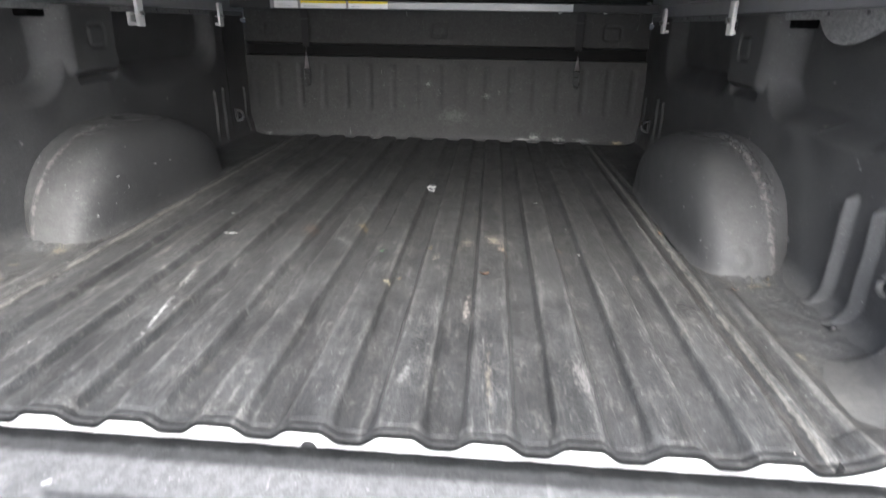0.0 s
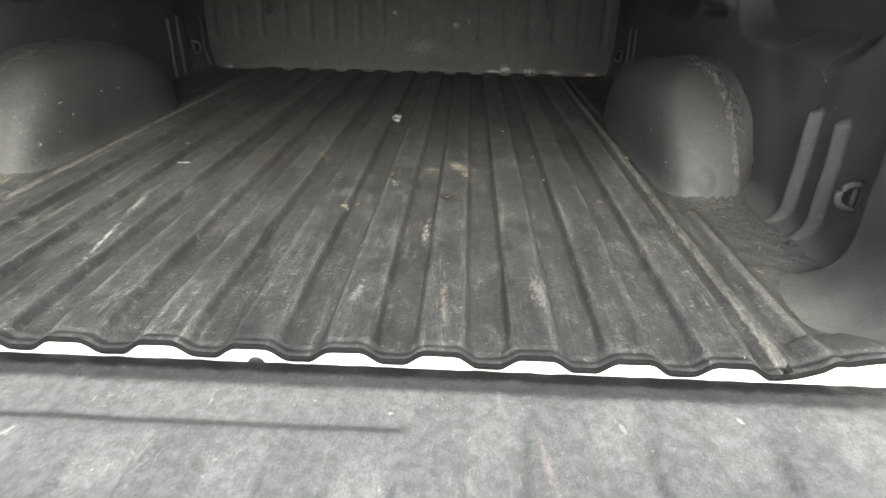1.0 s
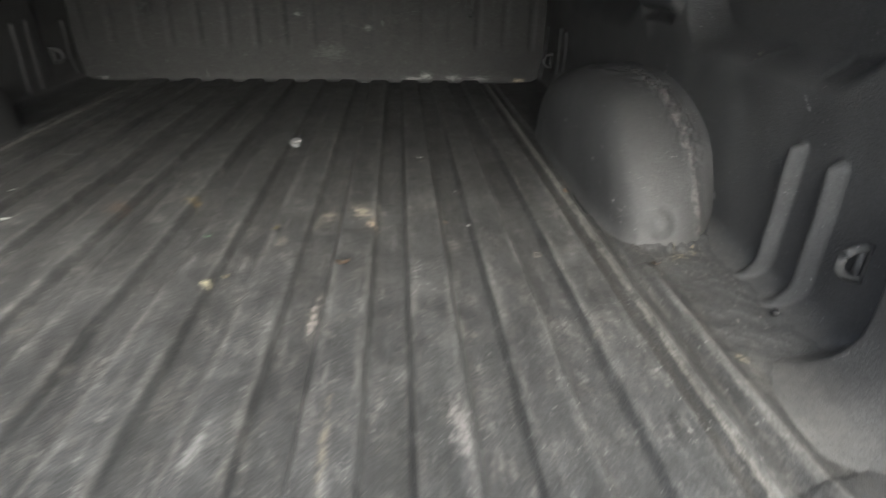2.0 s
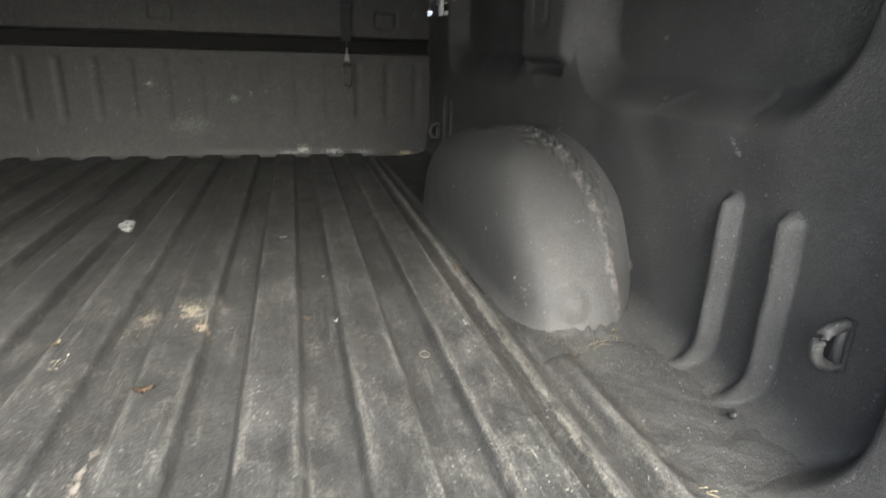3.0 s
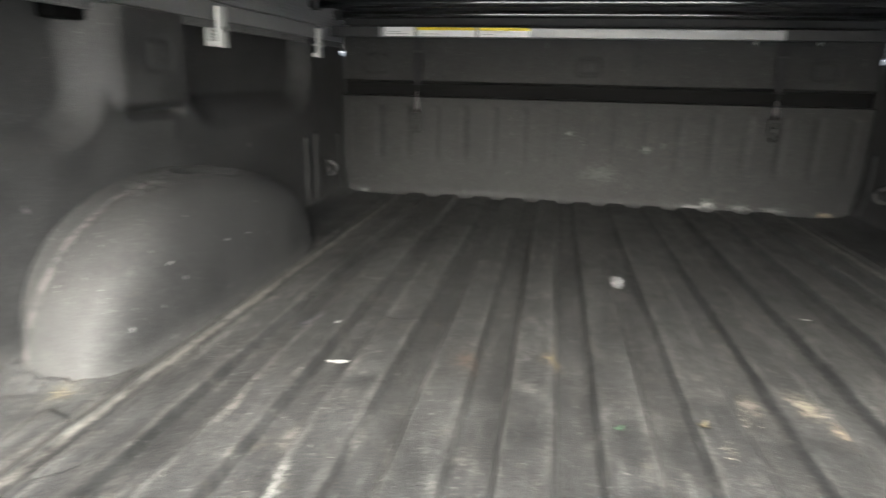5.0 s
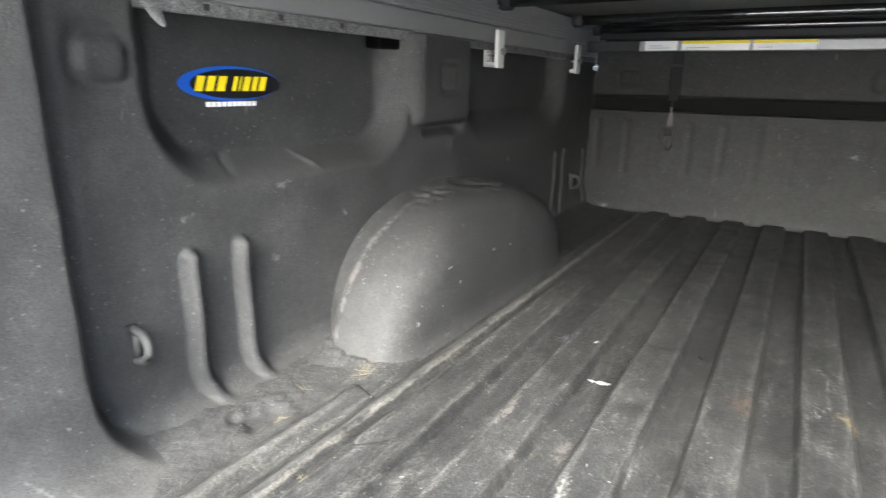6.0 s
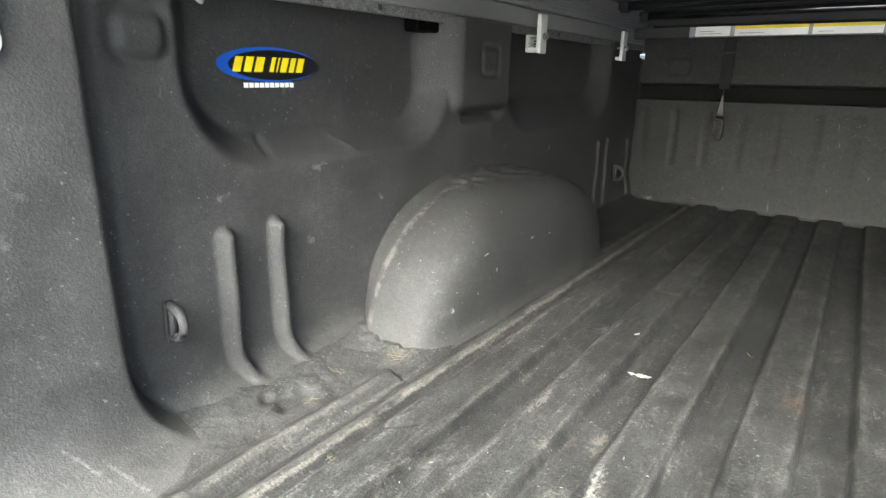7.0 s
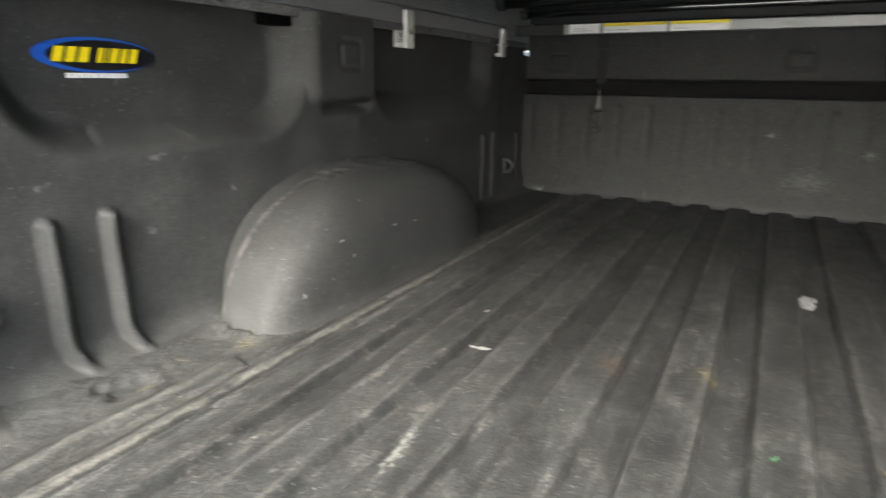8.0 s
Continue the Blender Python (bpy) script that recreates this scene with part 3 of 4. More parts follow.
# ---- the bed: sides ----
def side_depth(y, z, lean=0.0):
    """How far the side stands inward of its outermost plane."""
    d = np.full_like(y, 0.050)
    # two recessed windows
    w1 = rounded_box(y, z, 0.305, 0.800, 0.275, 0.70, 0.11)
    w2 = rounded_box(y, z, 1.000, 1.592, 0.288, 0.70, 0.11)
    ease = 1 - 0.40 * step(0.38 - z, 0.0, 0.07)
    d = d - 0.050 * (1 - step(w1, -0.038, 0.012)) - 0.050 * (1 - step(w2 * ease, -0.042, 0.014))
    # stake pocket between them, hollow below its foot
    pocket = rounded_box(y, z, 0.818, 0.995, 0.325, 0.70, 0.02)
    d = np.maximum(d, 0.066 * (1 - step(pocket, -0.008, 0.012)))
    slope = step(y, 0.752, 0.828) * (1 - step(y, 0.985, 1.0)) * step(z, 0.27, 0.34)
    d = np.maximum(d, 0.066 * slope)
    hollow = step(z, 0.296, 0.316) * (1 - step(z, 0.319, 0.328)) * step(y, 0.838, 0.850) * (1 - step(y, 0.965, 1.000))
    d = d - 0.018 * hollow + 0.004 * np.exp(-(((y - 0.950) / 0.014) ** 2) - ((z - 0.288) / 0.016) ** 2)
    ring = np.abs(rounded_box(y, z, 0.885, 0.945, 0.385, 0.435, 0.012))
    d = d - 0.004 * np.exp(-((ring / 0.005) ** 2))
    # front post
    d = d - 0.012 * step(y, 1.66, 1.70) * step(z, 0.02, 0.10)
    for y0, z0, z1 in ((1.545, 0.03, 0.205), (1.615, 0.03, 0.21), (1.835, 0.03, 0.19)):
        rib = np.hypot(y - y0, z - np.clip(z, z0, z1))
        d = d + 0.0065 * (1 - step(rib, 0.003, 0.013))
    # two tall ribs near the rear that run out onto the floor
    for y0 in (0.3295 + lean, 0.4055 + lean):
        bend = y0 + 0.022 * np.clip(1 - z / 0.06, 0, 1) ** 2
        rib = np.hypot(y - bend, np.maximum(z - 0.194, 0))
        d = d + 0.016 * (1 - step(rib, 0.0025, 0.0145)) * step(z, -0.01, 0.03)
    # small presses under the first window
    d = d - 0.008 * np.exp(-(((y - 0.424 - 0.3 * (z - 0.295)) / 0.006) ** 2) - ((z - 0.293) / 0.012) ** 2)
    d = d + 0.006 * np.exp(-(((y - 0.56 + 0.9 * (z - 0.287)) / 0.009) ** 2) - ((z - 0.288) / 0.012) ** 2)
    # rear post, inward of the side, with a raised pad
    edge = 0.200 + 0.05 * np.exp(-np.maximum(z, 0) / 0.03)
    d = d + 0.038 * (1 - step(y, edge - 0.018, edge + 0.004))
    d = d - 0.010 * np.exp(-(((y - edge - 0.006) / 0.010) ** 2)) * step(z, 0.0, 0.03)
    pad = rounded_box(y, z, 0.238, 0.287, 0.397, 0.437, 0.014)
    d = d + 0.0045 * (1 - step(pad, -0.008, 0.004)) - 0.003 * np.exp(-(((pad - 0.006) / 0.006) ** 2))
    # cove along the floor
    r = 0.045 - 0.023 * step(y, 1.2, 1.6) + 0.045 * (1 - step(y, 0.13, 0.27))
    low = np.clip(r - z, 0, None)
    low = np.minimum(low, r)
    d = d + r - np.sqrt(np.maximum(r * r - low * low, 0))
    return d


def side(sign, name):
    def surface(u, v):
        wave = 0.0015 * np.sin(u * 31 + v * 17 + sign) * np.sin(v * 41 - u * 11)
        return sign * (0.840 - side_depth(u, v, 0.0045 if sign < 0 else 0.0) + wave), u, v

    zs = np.concatenate([np.linspace(-0.002, 0.06, 26), np.linspace(0.063, 0.478, 130)])
    verts, faces = sheet(np.linspace(0.0, 1.895, 560), zs, surface)
    # a small gap under the corner cap lets daylight in
    shut = ~((verts[:, 1] > 1.866) & (verts[:, 2] > 0.4435) & (verts[:, 2] < 0.4605))
    faces = [f for f in faces if shut[f].any()]
    if sign < 0:
        faces = [f[::-1] for f in faces]
    return mesh_object(name, verts, faces, MAT_LEFT if sign < 0 else MAT_RIGHT)


def wheel_housing(sign, parent):
    """A dome against the side, longest a little inward of it, boxy on its inner face, dented on top."""
    def surface(a, s):
        z = 0.214 * s
        x0 = 0.712 + 0.085 * s ** 2.2
        back = -np.cos(a) < 0
        inner = np.sin(a) > 0
        across = np.where(inner, x0 - 0.628, 0.136)
        along = np.where(back, 0.348 if sign > 0 else 0.338, 0.402)
        f = np.where(back, np.maximum(1 - s ** 1.85, 0) ** 0.5, np.maximum(1 - s ** 2.4, 0) ** (1 / 2.4))
        g = np.maximum(1 - s ** 3.2, 0) ** (1 / 3.2)
        p = 2 / np.where(inner, np.where(back, 4.9, 3.8), 2.2)
        x = x0 - across * np.where(inner, g, 1) * np.sign(np.sin(a)) * np.abs(np.sin(a)) ** p
        y = 0.870 - along * f * np.sign(np.cos(a)) * np.abs(np.cos(a)) ** p
        q = np.stack([x, y, z], -1)
        n = np.cross(np.gradient(q, axis=0), np.gradient(q, axis=1))
        n = n / np.maximum(np.linalg.norm(n, axis=-1, keepdims=True), 1e-9)
        n = np.where((n[..., :1] * (x0 - x)[..., None] + n[..., 1:2] * (0.87 - y)[..., None] - n[..., 2:] * 0.05) > 0, -n, n)
        # fillets into the side and the floor
        deep = np.clip((x - 0.752) / 0.040, 0, 1)
        low = np.clip(1 - z / 0.030, 0, 1)
        rear = step(0.86 - y, 0.0, 0.06)
        flare = 0.010 * (1 - np.sqrt(1 - 0.97 * deep ** 2)) + (0.006 + 0.001 * step(0.62 - y, 0.0, 0.06)) * low ** 2.4
        # a rolled seam up the rear face, the strip outside it set back
        wander = x - 0.753 - 0.003 * np.sin(28 * z + 1.0)
        bead = rear * (0.6 + 0.35 * waves(z, y, 0.05, 41, 6)) * (0.0018 * np.exp(-((wander / 0.0075) ** 2)) - 0.0018 * np.exp(-(((wander - 0.014) / 0.009) ** 2)))
        knob = 0.0
        if sign > 0:
            # one housing carries a round boss low on its rear face
            boss = np.hypot(x - 0.688, z - 0.042)
            knob = 0.0066 * rear * (1 - step(boss, 0.004, 0.027))
            # its seam is torn and crumpled over the top
            torn = step(z, 0.10, 0.17) * step(1.02 - y, 0.0, 0.10) * np.exp(-(((x - 0.757) / 0.013) ** 2))
            knob = knob + torn * (0.0042 * np.tanh(2.2 * waves(x * 1.6, y + 0.7 * z, 0.022, 52, 12)) + 0.0014)
        # the top is beaten in, with a sharper rim at the rear of the dent
        away = np.hypot((y - 0.965 + 0.5 * (x - 0.735)) / 0.085, (x - 0.738) / 0.036) + 0.10 * waves(x, y * 0.7, 0.05, 21, 8)
        over = step(z, 0.15, 0.19)
        dent = 0.0085 * over * (1 - step(away, 0.55, 1.0)) - 0.0022 * over * np.exp(-(((away - 1.08) / 0.14) ** 2))
        fold = 0.006 * over * (0.5 + 0.5 * np.tanh(2.5 * waves(x, y * 0.8, 0.032, 34, 9))) * np.exp(-(((y - 0.80) / 0.045) ** 2) - ((x - 0.748) / 0.026) ** 2)
        lump = 0.0006 * waves(x * 0.6, y + z, 0.13, 17) + 0.0004 * waves(x + 0.5 * z, y - z, 0.10, 19)
        q = q + n * (flare + bead + knob + lump - dent - fold)[..., None]
        return sign * q[..., 0], q[..., 1], q[..., 2] - 0.004

    s = np.concatenate([np.linspace(0, 0.14, 34), np.linspace(0.148, 0.90, 90), np.sin(np.linspace(math.asin(0.905), math.pi / 2 - 0.004, 46))])
    # rows crowd where the plan turns its corners
    turn = np.linspace(0.0, math.pi / 2, 130)[1:-1]
    bend = np.arctan(np.tan(turn) ** 2.2)
    outer = np.arctan(np.tan(np.linspace(0.0, 0.95, 60)[1:]) ** 1.6)
    angles = np.concatenate([-outer[::-1], [0.0], bend, [math.pi / 2], math.pi - bend[::-1], [math.pi], math.pi + outer])
    verts, faces = sheet(angles, s, surface)
    if sign > 0:
        faces = [f[::-1] for f in faces]
    return mesh_object("wheel_housing", verts, faces, MAT_HOUSING_LEFT if sign < 0 else MAT_HOUSING_RIGHT, parent, "rounded wheel housing under scuffed black liner")


for sign, name in ((-1, "wall_left"), (1, "wall_right")):
    wall = tagged(side(sign, name), "pressed truck bed side sprayed with black liner", "wall", kind="structure")
    wheel_housing(sign, wall)
    part("outer_panel", box(sign * 0.872, sign * 0.95, -0.004, 1.93, -0.45, 0.484, 0.006), MAT_WHITE, wall, "white painted outer panel")
    part("rail_cap", box(sign * 0.800, sign * 0.955, -0.004, 1.8968, 0.4845, 0.520, 0.003), MAT_BLACK, wall, "black bed rail cap")
    part("rail_flange", box(sign * 0.797, sign * 0.806, 0.0, 1.884, 0.468, 0.4842, 0.002), MAT_FLANGE, wall, "lined lower lip of the bed rail")
    part("rear_post", box(sign * 0.76, sign * 0.872, -0.003, 0.004, -0.45, 0.4840, 0.001), MAT_WHITE, wall, "white painted rear end of the bed side")


# ---- the bed: front ----
def front_surface(u, v):
    y = np.full_like(u, FRONT + 0.010)
    k = (u + 0.007) / 0.0955
    groove = np.abs(k - np.round(k)) * 0.0955
    span = step(v, 0.10, 0.14) * (1 - step(v, 0.285, 0.300))
    y = y + 0.0028 * (1 - step(groove, 0.002, 0.018)) * span
    y = y + 0.070 * step(v, 0.3215, 0.327) * (1 - step(v, 0.352, 0.374))
    y = y + 0.018 * step(v, 0.352, 0.374)
    for cx in (-0.69, -0.01, 0.66):
        ring = np.abs(rounded_box(u, v, cx - 0.032, cx + 0.032, 0.400, 0.448, 0.012))
        y = y + 0.003 * np.exp(-((ring / 0.005) ** 2))
    low = np.clip(0.03 - v, 0, 0.03)
    y = y - (0.03 - np.sqrt(np.maximum(0.0009 - low * low, 0))) * 0.25
    return u, y + 0.001 * np.sin(u * 19) * np.sin(v * 33), v


zs = np.concatenate([np.linspace(-0.002, 0.315, 90), np.linspace(0.318, 0.378, 40), np.linspace(0.381, 0.520, 40)])
verts, faces = sheet(np.linspace(-0.808, 0.808, 500), zs, front_surface)
shut = ~((np.abs(verts[:, 0]) > 0.796) & (verts[:, 2] > 0.4435) & (verts[:, 2] < 0.4605))
faces = [f for f in faces if shut[f].all()]
front = tagged(mesh_object("wall_front", verts, faces, MAT_FRONT), "grooved front panel of the bed under dusty black liner", "wall", kind="structure")
# a black strip across the recess puts its deep shade into the colour
part("recess_strip", box(-0.806, 0.806, 1.918, 1.935, 0.3245, 0.3640), plain("matt_black_recess_shade", (0.013, 0.013, 0.013), 0.95, 0.0, 0.25, 60, 0.0, 0.1), front, "matt black strip standing in for the dark inside the recess")
part("outer_panel", box(-0.80, 0.80, 2.006, 2.02, -0.45, 0.520), MAT_WHITE, front, "white painted outer face")
for sign in (-1, 1):
    part("corner_post", box(sign * 0.8005, sign * 0.880, 1.897, 2.02, -0.45, 0.444, 0.002), MAT_SIDE, front, "lined front corner post")
    part("corner_cap", box(sign * 0.8005, sign * 0.955, 1.897, 2.02, 0.460, 0.520, 0.002), MAT_BLACK, front, "black corner cap")

# ---- below and around ----
# unseen ground; its pale tone is chosen to throw light up into the bed
ground = part("ground", box(-400, 400, -400, 400, -0.90, -0.80), MAT_GROUND)
tagged(ground, "unseen ground, kept pale to bounce light into the bed", "ground", kind="structure")
under = part("underbody", box(-0.90, 0.90, 0.03, 1.93, -0.80, -0.052), MAT_RUBBER)
tagged(under, "plain dark underbody carrying the truck bed", "underbody", kind="structure")


# ---- tailgate, let down ----
def gate_surface(u, v):
    z = np.full_like(u, -0.010)
    band = rounded_box(u, v, -0.246, 0.194, -0.116, 0.02, 0.016)
    z = z - 0.0052 * (1 - step(band, -0.015, 0.003)) * np.clip((-0.048 - v) / 0.060, 0, 1)
    rib = 0 * u
    for k in range(-7, 4):
        du = np.abs(u - 0.215 - 0.1183 * k - 0.02 * (v + 0.15))
        rib = np.maximum(rib, 1 - step(du, 0.024, 0.037))
    start = np.where((u > -0.27) & (u < 0.21), -0.122, -0.058)
    z = z - 0.0105 * (1 - rib) * step(start - v, 0.0, 0.085) * step(v, -0.50, -0.45)
    far = np.clip((-v - 0.53) / 0.02, 0, 1)
    return u, v, z - 0.02 * far ** 2 + 0.0006 * waves(u, v, 0.12, 8)


gate = thing("tailgate", (0, 0, 0.0045), "lowered truck tailgate with scuffed grey-black liner", "tailgate")
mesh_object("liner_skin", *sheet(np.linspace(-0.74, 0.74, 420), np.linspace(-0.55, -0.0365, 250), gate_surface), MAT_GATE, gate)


def strip_surface(u, v):
    return u, -0.012 - 0.0255 * v, -0.0110 + 0.0005 * step(v, 0.0, 0.5) - 0.003 * np.clip(1 - v / 0.12, 0, 1) ** 2 + 0.0005 * waves(u, v * 0.03, 0.05, 9)


verts, faces = sheet(np.linspace(-0.74, 0.74, 300), np.linspace(0, 1, 24), strip_surface)
mesh_object("edge_strip", verts, [f[::-1] for f in faces], MAT_GATE, gate, "dark rounded hinge edge")
part("shell", box(-0.745, 0.745, -0.556, -0.012, -0.09, -0.034, 0.008), MAT_WHITE, gate, "white painted tailgate shell")
for sign in (-1, 1):
    part("hinge_strap", box(sign * 0.70, sign * 0.76, -0.03, 0.004, -0.075, -0.05, 0.003), MAT_STEEL, gate, "steel hinge strap")


# ---- soft cover over the bed ----
cover = thing("tonneau_cover", (0, 0, 0.52), "black soft bed cover closed over aluminium rails and bows", "bed cover")


def cover_skin(u, v):
    bows = np.minimum(np.minimum(np.abs(v - 0.62), np.abs(v - 1.15)), np.minimum(np.abs(v - 1.62), np.abs(v - 0.08)))
    return u, v, 0.090 - 0.006 * step(bows, 0.0, 0.2) * (1 - (u / 0.86) ** 2) - 0.032 * (np.abs(u) / 0.86) ** 6


mesh_object("fabric", *sheet(np.linspace(-0.86, 0.86, 60), np.linspace(0.0, 1.95, 80), cover_skin), MAT_VINYL, cover)
for sign in (-1, 1):
    rail = box(sign * 0.790, sign * 0.860, 0.0, 1.90, 0.0005, 0.060, 0.003)
    for i in range(5):
        zz = 0.006 + 0.0075 * i
        box(sign * 0.7865, sign * 0.7905, 0.0, 1.90, zz, zz + 0.0042, 0.0, rail)
    part("side_rail", rail, MAT_BLACK, cover, "black grooved aluminium rail")
for y, z, r in ((0.62, 0.052, 0.016), (1.15, 0.052, 0.016), (1.62, 0.052, 0.013), (1.80, 0.040, 0.011)):
    bow = part("bow", tube([(-0.79, y, z), (-0.3, y, z + 0.004), (0.3, y, z + 0.004), (0.79, y, z)], r, 16), MAT_TUBE, cover, "glossy black cross tube", True)
    for sign in (-1, 1):
        part("bow_socket", tube([(sign * 0.765, y, z), (sign * 0.795, y, z)], r * 1.35, 14), MAT_RUBBER, bow, "", True)
header = part("header_bar", box(-0.788, 0.788, 1.750, 1.778, -0.024, 0.004, 0.003), MAT_SILVER, cover, "bare aluminium front bar")
for x0, x1 in ((-0.787, -0.632), (0.482, 0.787)):
    part("bar_sleeve", box(x0, x1, 1.7470, 1.7785, -0.0245, 0.0043, 0.002), MAT_RUBBER, header, "black sleeve over the end of the bar")
for x0, x1, yellow in ((-0.616, -0.527, False), (-0.516, -0.345, True), (-0.336, -0.190, True)):
    lab = part("label", box(x0, x1, 1.7485, 1.7495, -0.022, 0.003), MAT_LABEL, header, "white warning label")
    if yellow:
        part("stripe", box(x0, x1, 1.7478, 1.7483, -0.0048, 0.003), MAT_YELLOW, lab, "yellow stripe")
    for r in range(1 if yellow else 2):
        part("print_bar", box(x0 + 0.012, x1 - (0.10 if yellow else 0.02) - 0.02 * r, 1.7478, 1.7483, -0.016 + 0.006 * r, -0.0148 + 0.006 * r), MAT_INK, lab, "grey bar of fine print")
# an added filler closes the gap between the front panel and the header
part("front_seal", box(-0.806, 0.806, 1.872, 1.90, -0.0004, 0.0162, 0.002), MAT_RUBBER, cover, "black filler strip added in the gap on top of the front panel")
part("header_seal", box(-0.79, 0.79, 1.868, 1.905, 0.0165, 0.075, 0.004), MAT_RUBBER, cover, "black rubber seal above the front panel")
# added plugs block the daylight that would leak in at the corners
for sign in (-1, 1):
    part("corner_seal", box(sign * 0.7905, sign * 0.862, 1.8705, 1.955, 0.062, 0.090, 0.003), MAT_RUBBER, cover, "black plug added to keep the sky out of the corner")


# a solid black block takes the place of the dark inside each stake opening
for sign in (-1, 1):
    opening = box(sign * 0.806, sign * 0.838, 0.735, 0.842, 0.452, 0.4835, 0.004)
    part("stake_opening", opening, MAT_HOLE, bpy.data.objects["wall_left" if sign < 0 else "wall_right"], "matt black block painted in for the dark stake opening under the rail")


# ---- clamps ----
def clamp(place, turn):
    """A two-jaw clamp; its tall jaw faces the middle of the bed."""
    c = thing("rail_clamp", place, "pale cast aluminium clamp gripping the bed rail", "clamp", "cover rail clamps", turn)
    part("tall_jaw", box(-0.006, 0.004, -0.016, 0.016, 0.0, 0.078, 0.003), MAT_ALU, c)
    part("foot", box(0.004, 0.027, -0.014, 0.014, 0.002, 0.012, 0.003), MAT_ALU, c)
    part("short_jaw", box(0.0225, 0.0305, -0.014, 0.014, 0.002, 0.044, 0.003), MAT_ALU, c)
    for i in range(4):
        part("tooth", box(0.0165, 0.0230, -0.013, 0.013, 0.015 + 0.006 * i, 0.0182 + 0.006 * i, 0.0006), MAT_ALU, c)
    bolt = part("bolt", tube([(-0.010, 0, 0.034), (0.034, 0, 0.034)], 0.0035, 10), MAT_STEEL, c, "zinc bolt", True)
    part("bolt_head", tube([(-0.014, 0, 0.034), (-0.006, 0, 0.034)], 0.0075, 6), MAT_STEEL, bolt)
    return c


first = clamp((0.775, 1.629, 0.430), 0)
copy_thing(first, pose(0.775, 1.023, 0.434))
copy_thing(first, pose(-0.775, 1.629, 0.430, 0, 0, 180))
copy_thing(first, pose(-0.775, 1.117, 0.431, 0, 0, 180))

bracket = thing("corner_bracket", (-0.749, 0.104, 0.390), "bare aluminium plate bolted to the rear post", "bracket")
plate = box(-0.004, 0.001, -0.05, 0.024, 0.0, 0.12)
corner = [e for e in plate.edges if all(v.co.y > 0.02 and v.co.z < 0.01 for v in e.verts)]
bmesh.ops.bevel(plate, geom=corner, offset=0.014, segments=6, profile=0.5, affect="EDGES")
part("plate", plate, MAT_PLATE, bracket)
part("bolt_head", tube([(0.001, 0.008, 0.044), (0.007, 0.008, 0.044)], 0.011, 12), MAT_STEEL, bracket, "zinc bolt head")
part("slot", box(0.0011, 0.0016, -0.004, 0.012, 0.024, 0.032, 0.0), MAT_RUBBER, bracket, "dark slot")


# ---- tie-down loops ----
def loop(place, sign, big=1.0):
    t = thing("tie_down_loop", place, "lined steel tie-down loop on the bed side", "tie-down", "bed tie-downs")
    pts = []
    for i in range(17):
        a = math.pi * (i / 16 - 0.5)
        pts.append((-sign * 0.030 * big * max(0.0, math.cos(a)) ** 0.8, 0, 0.021 * big * math.sin(a)))
    pts = [(sign * 0.012, 0, pts[0][2])] + pts + [(sign * 0.012, 0, pts[-1][2])]
    part("ring", tube(pts, 0.0062 * big, 12), MAT_SIDE, t, "", True)
    part("bar", tube([(-sign * 0.004, 0, -0.021 * big), (-sign * 0.004, 0, 0.021 * big)], 0.0050 * big, 10), MAT_SIDE, t, "", True)
    part("base_plate", box(sign * 0.0045, -sign * 0.001, -0.008 * big, 0.006 * big, -0.028 * big, 0.028 * big, 0.002), MAT_RUBBER, t, "dark base plate")
    return t


for sign in (-1, 1):
    loop((sign * 0.787, 0.255, 0.114), sign, 0.86)
    loop((sign * 0.800, 1.735, 0.100), sign, 0.95)

# ---- straps on the front panel ----
for x, drop in ((-0.545, 0.0), (0.531, 0.012)):
    s = thing("cover_strap", (x, FRONT, 0.19), "black webbing strap hanging down the front panel", "strap", "cover straps")
    part("webbing", box(-0.015, 0.015, 0.002, 0.005, 0.168, 0.315, 0.001), MAT_WEB, s)
    part("keeper", box(-0.017, 0.017, -0.002, 0.0015, 0.268, 0.274, 0.0008), MAT_RUBBER, s, "narrow strap keeper")
    part("cord", tube([(0.001, -0.001, 0.148 + 0.008 * k) for k in range(4)], 0.0022, 8), MAT_WEB, s, "thin folded part of the strap", True)
    bm = bmesh.new()
    outline = ((-0.0115, -0.004, 0.082 + drop), (0.0115, -0.004, 0.082 + drop), (0.0095, -0.004, 0.094 + drop), (0.0022, -0.002, 0.150), (-0.0018, -0.002, 0.150), (-0.0085, -0.004, 0.094 + drop))
    bm.faces.new([bm.verts.new(v) for v in outline])
    bmesh.ops.solidify(bm, geom=bm.faces[:], thickness=0.002)
    part("folded_end", bm, MAT_TIP, s, "grey folded webbing end")
    buckle = box(-0.014, 0.014, -0.010, -0.003, 0.076 + drop, 0.084 + drop, 0.002)
    box(-0.014, -0.009, -0.010, -0.003, 0.040 + drop, 0.080 + drop, 0.0015, buckle)
    box(0.009, 0.014, -0.010, -0.003, 0.040 + drop, 0.080 + drop, 0.0015, buckle)
    box(-0.014, 0.014, -0.009, -0.003, 0.048 + drop, 0.060 + drop, 0.0015, buckle)
    part("buckle", buckle, MAT_RUBBER, s, "black plastic buckle")
    hook = [(0.010, -0.005, 0.045 + drop), (0.012, -0.005, 0.028 + drop), (0.006, -0.006, 0.018 + drop), (-0.003, -0.006, 0.020 + drop), (-0.006, -0.006, 0.030 + drop)]
    part("hook", tube(hook, 0.0030, 8), MAT_RUBBER, s, "black hook under the buckle", True)

# ---- decal on the side ----
decal = thing("decal", (-0.8365, 0.459, 0.393), "oval blue and black dealer decal with yellow lettering blocks", "decal")


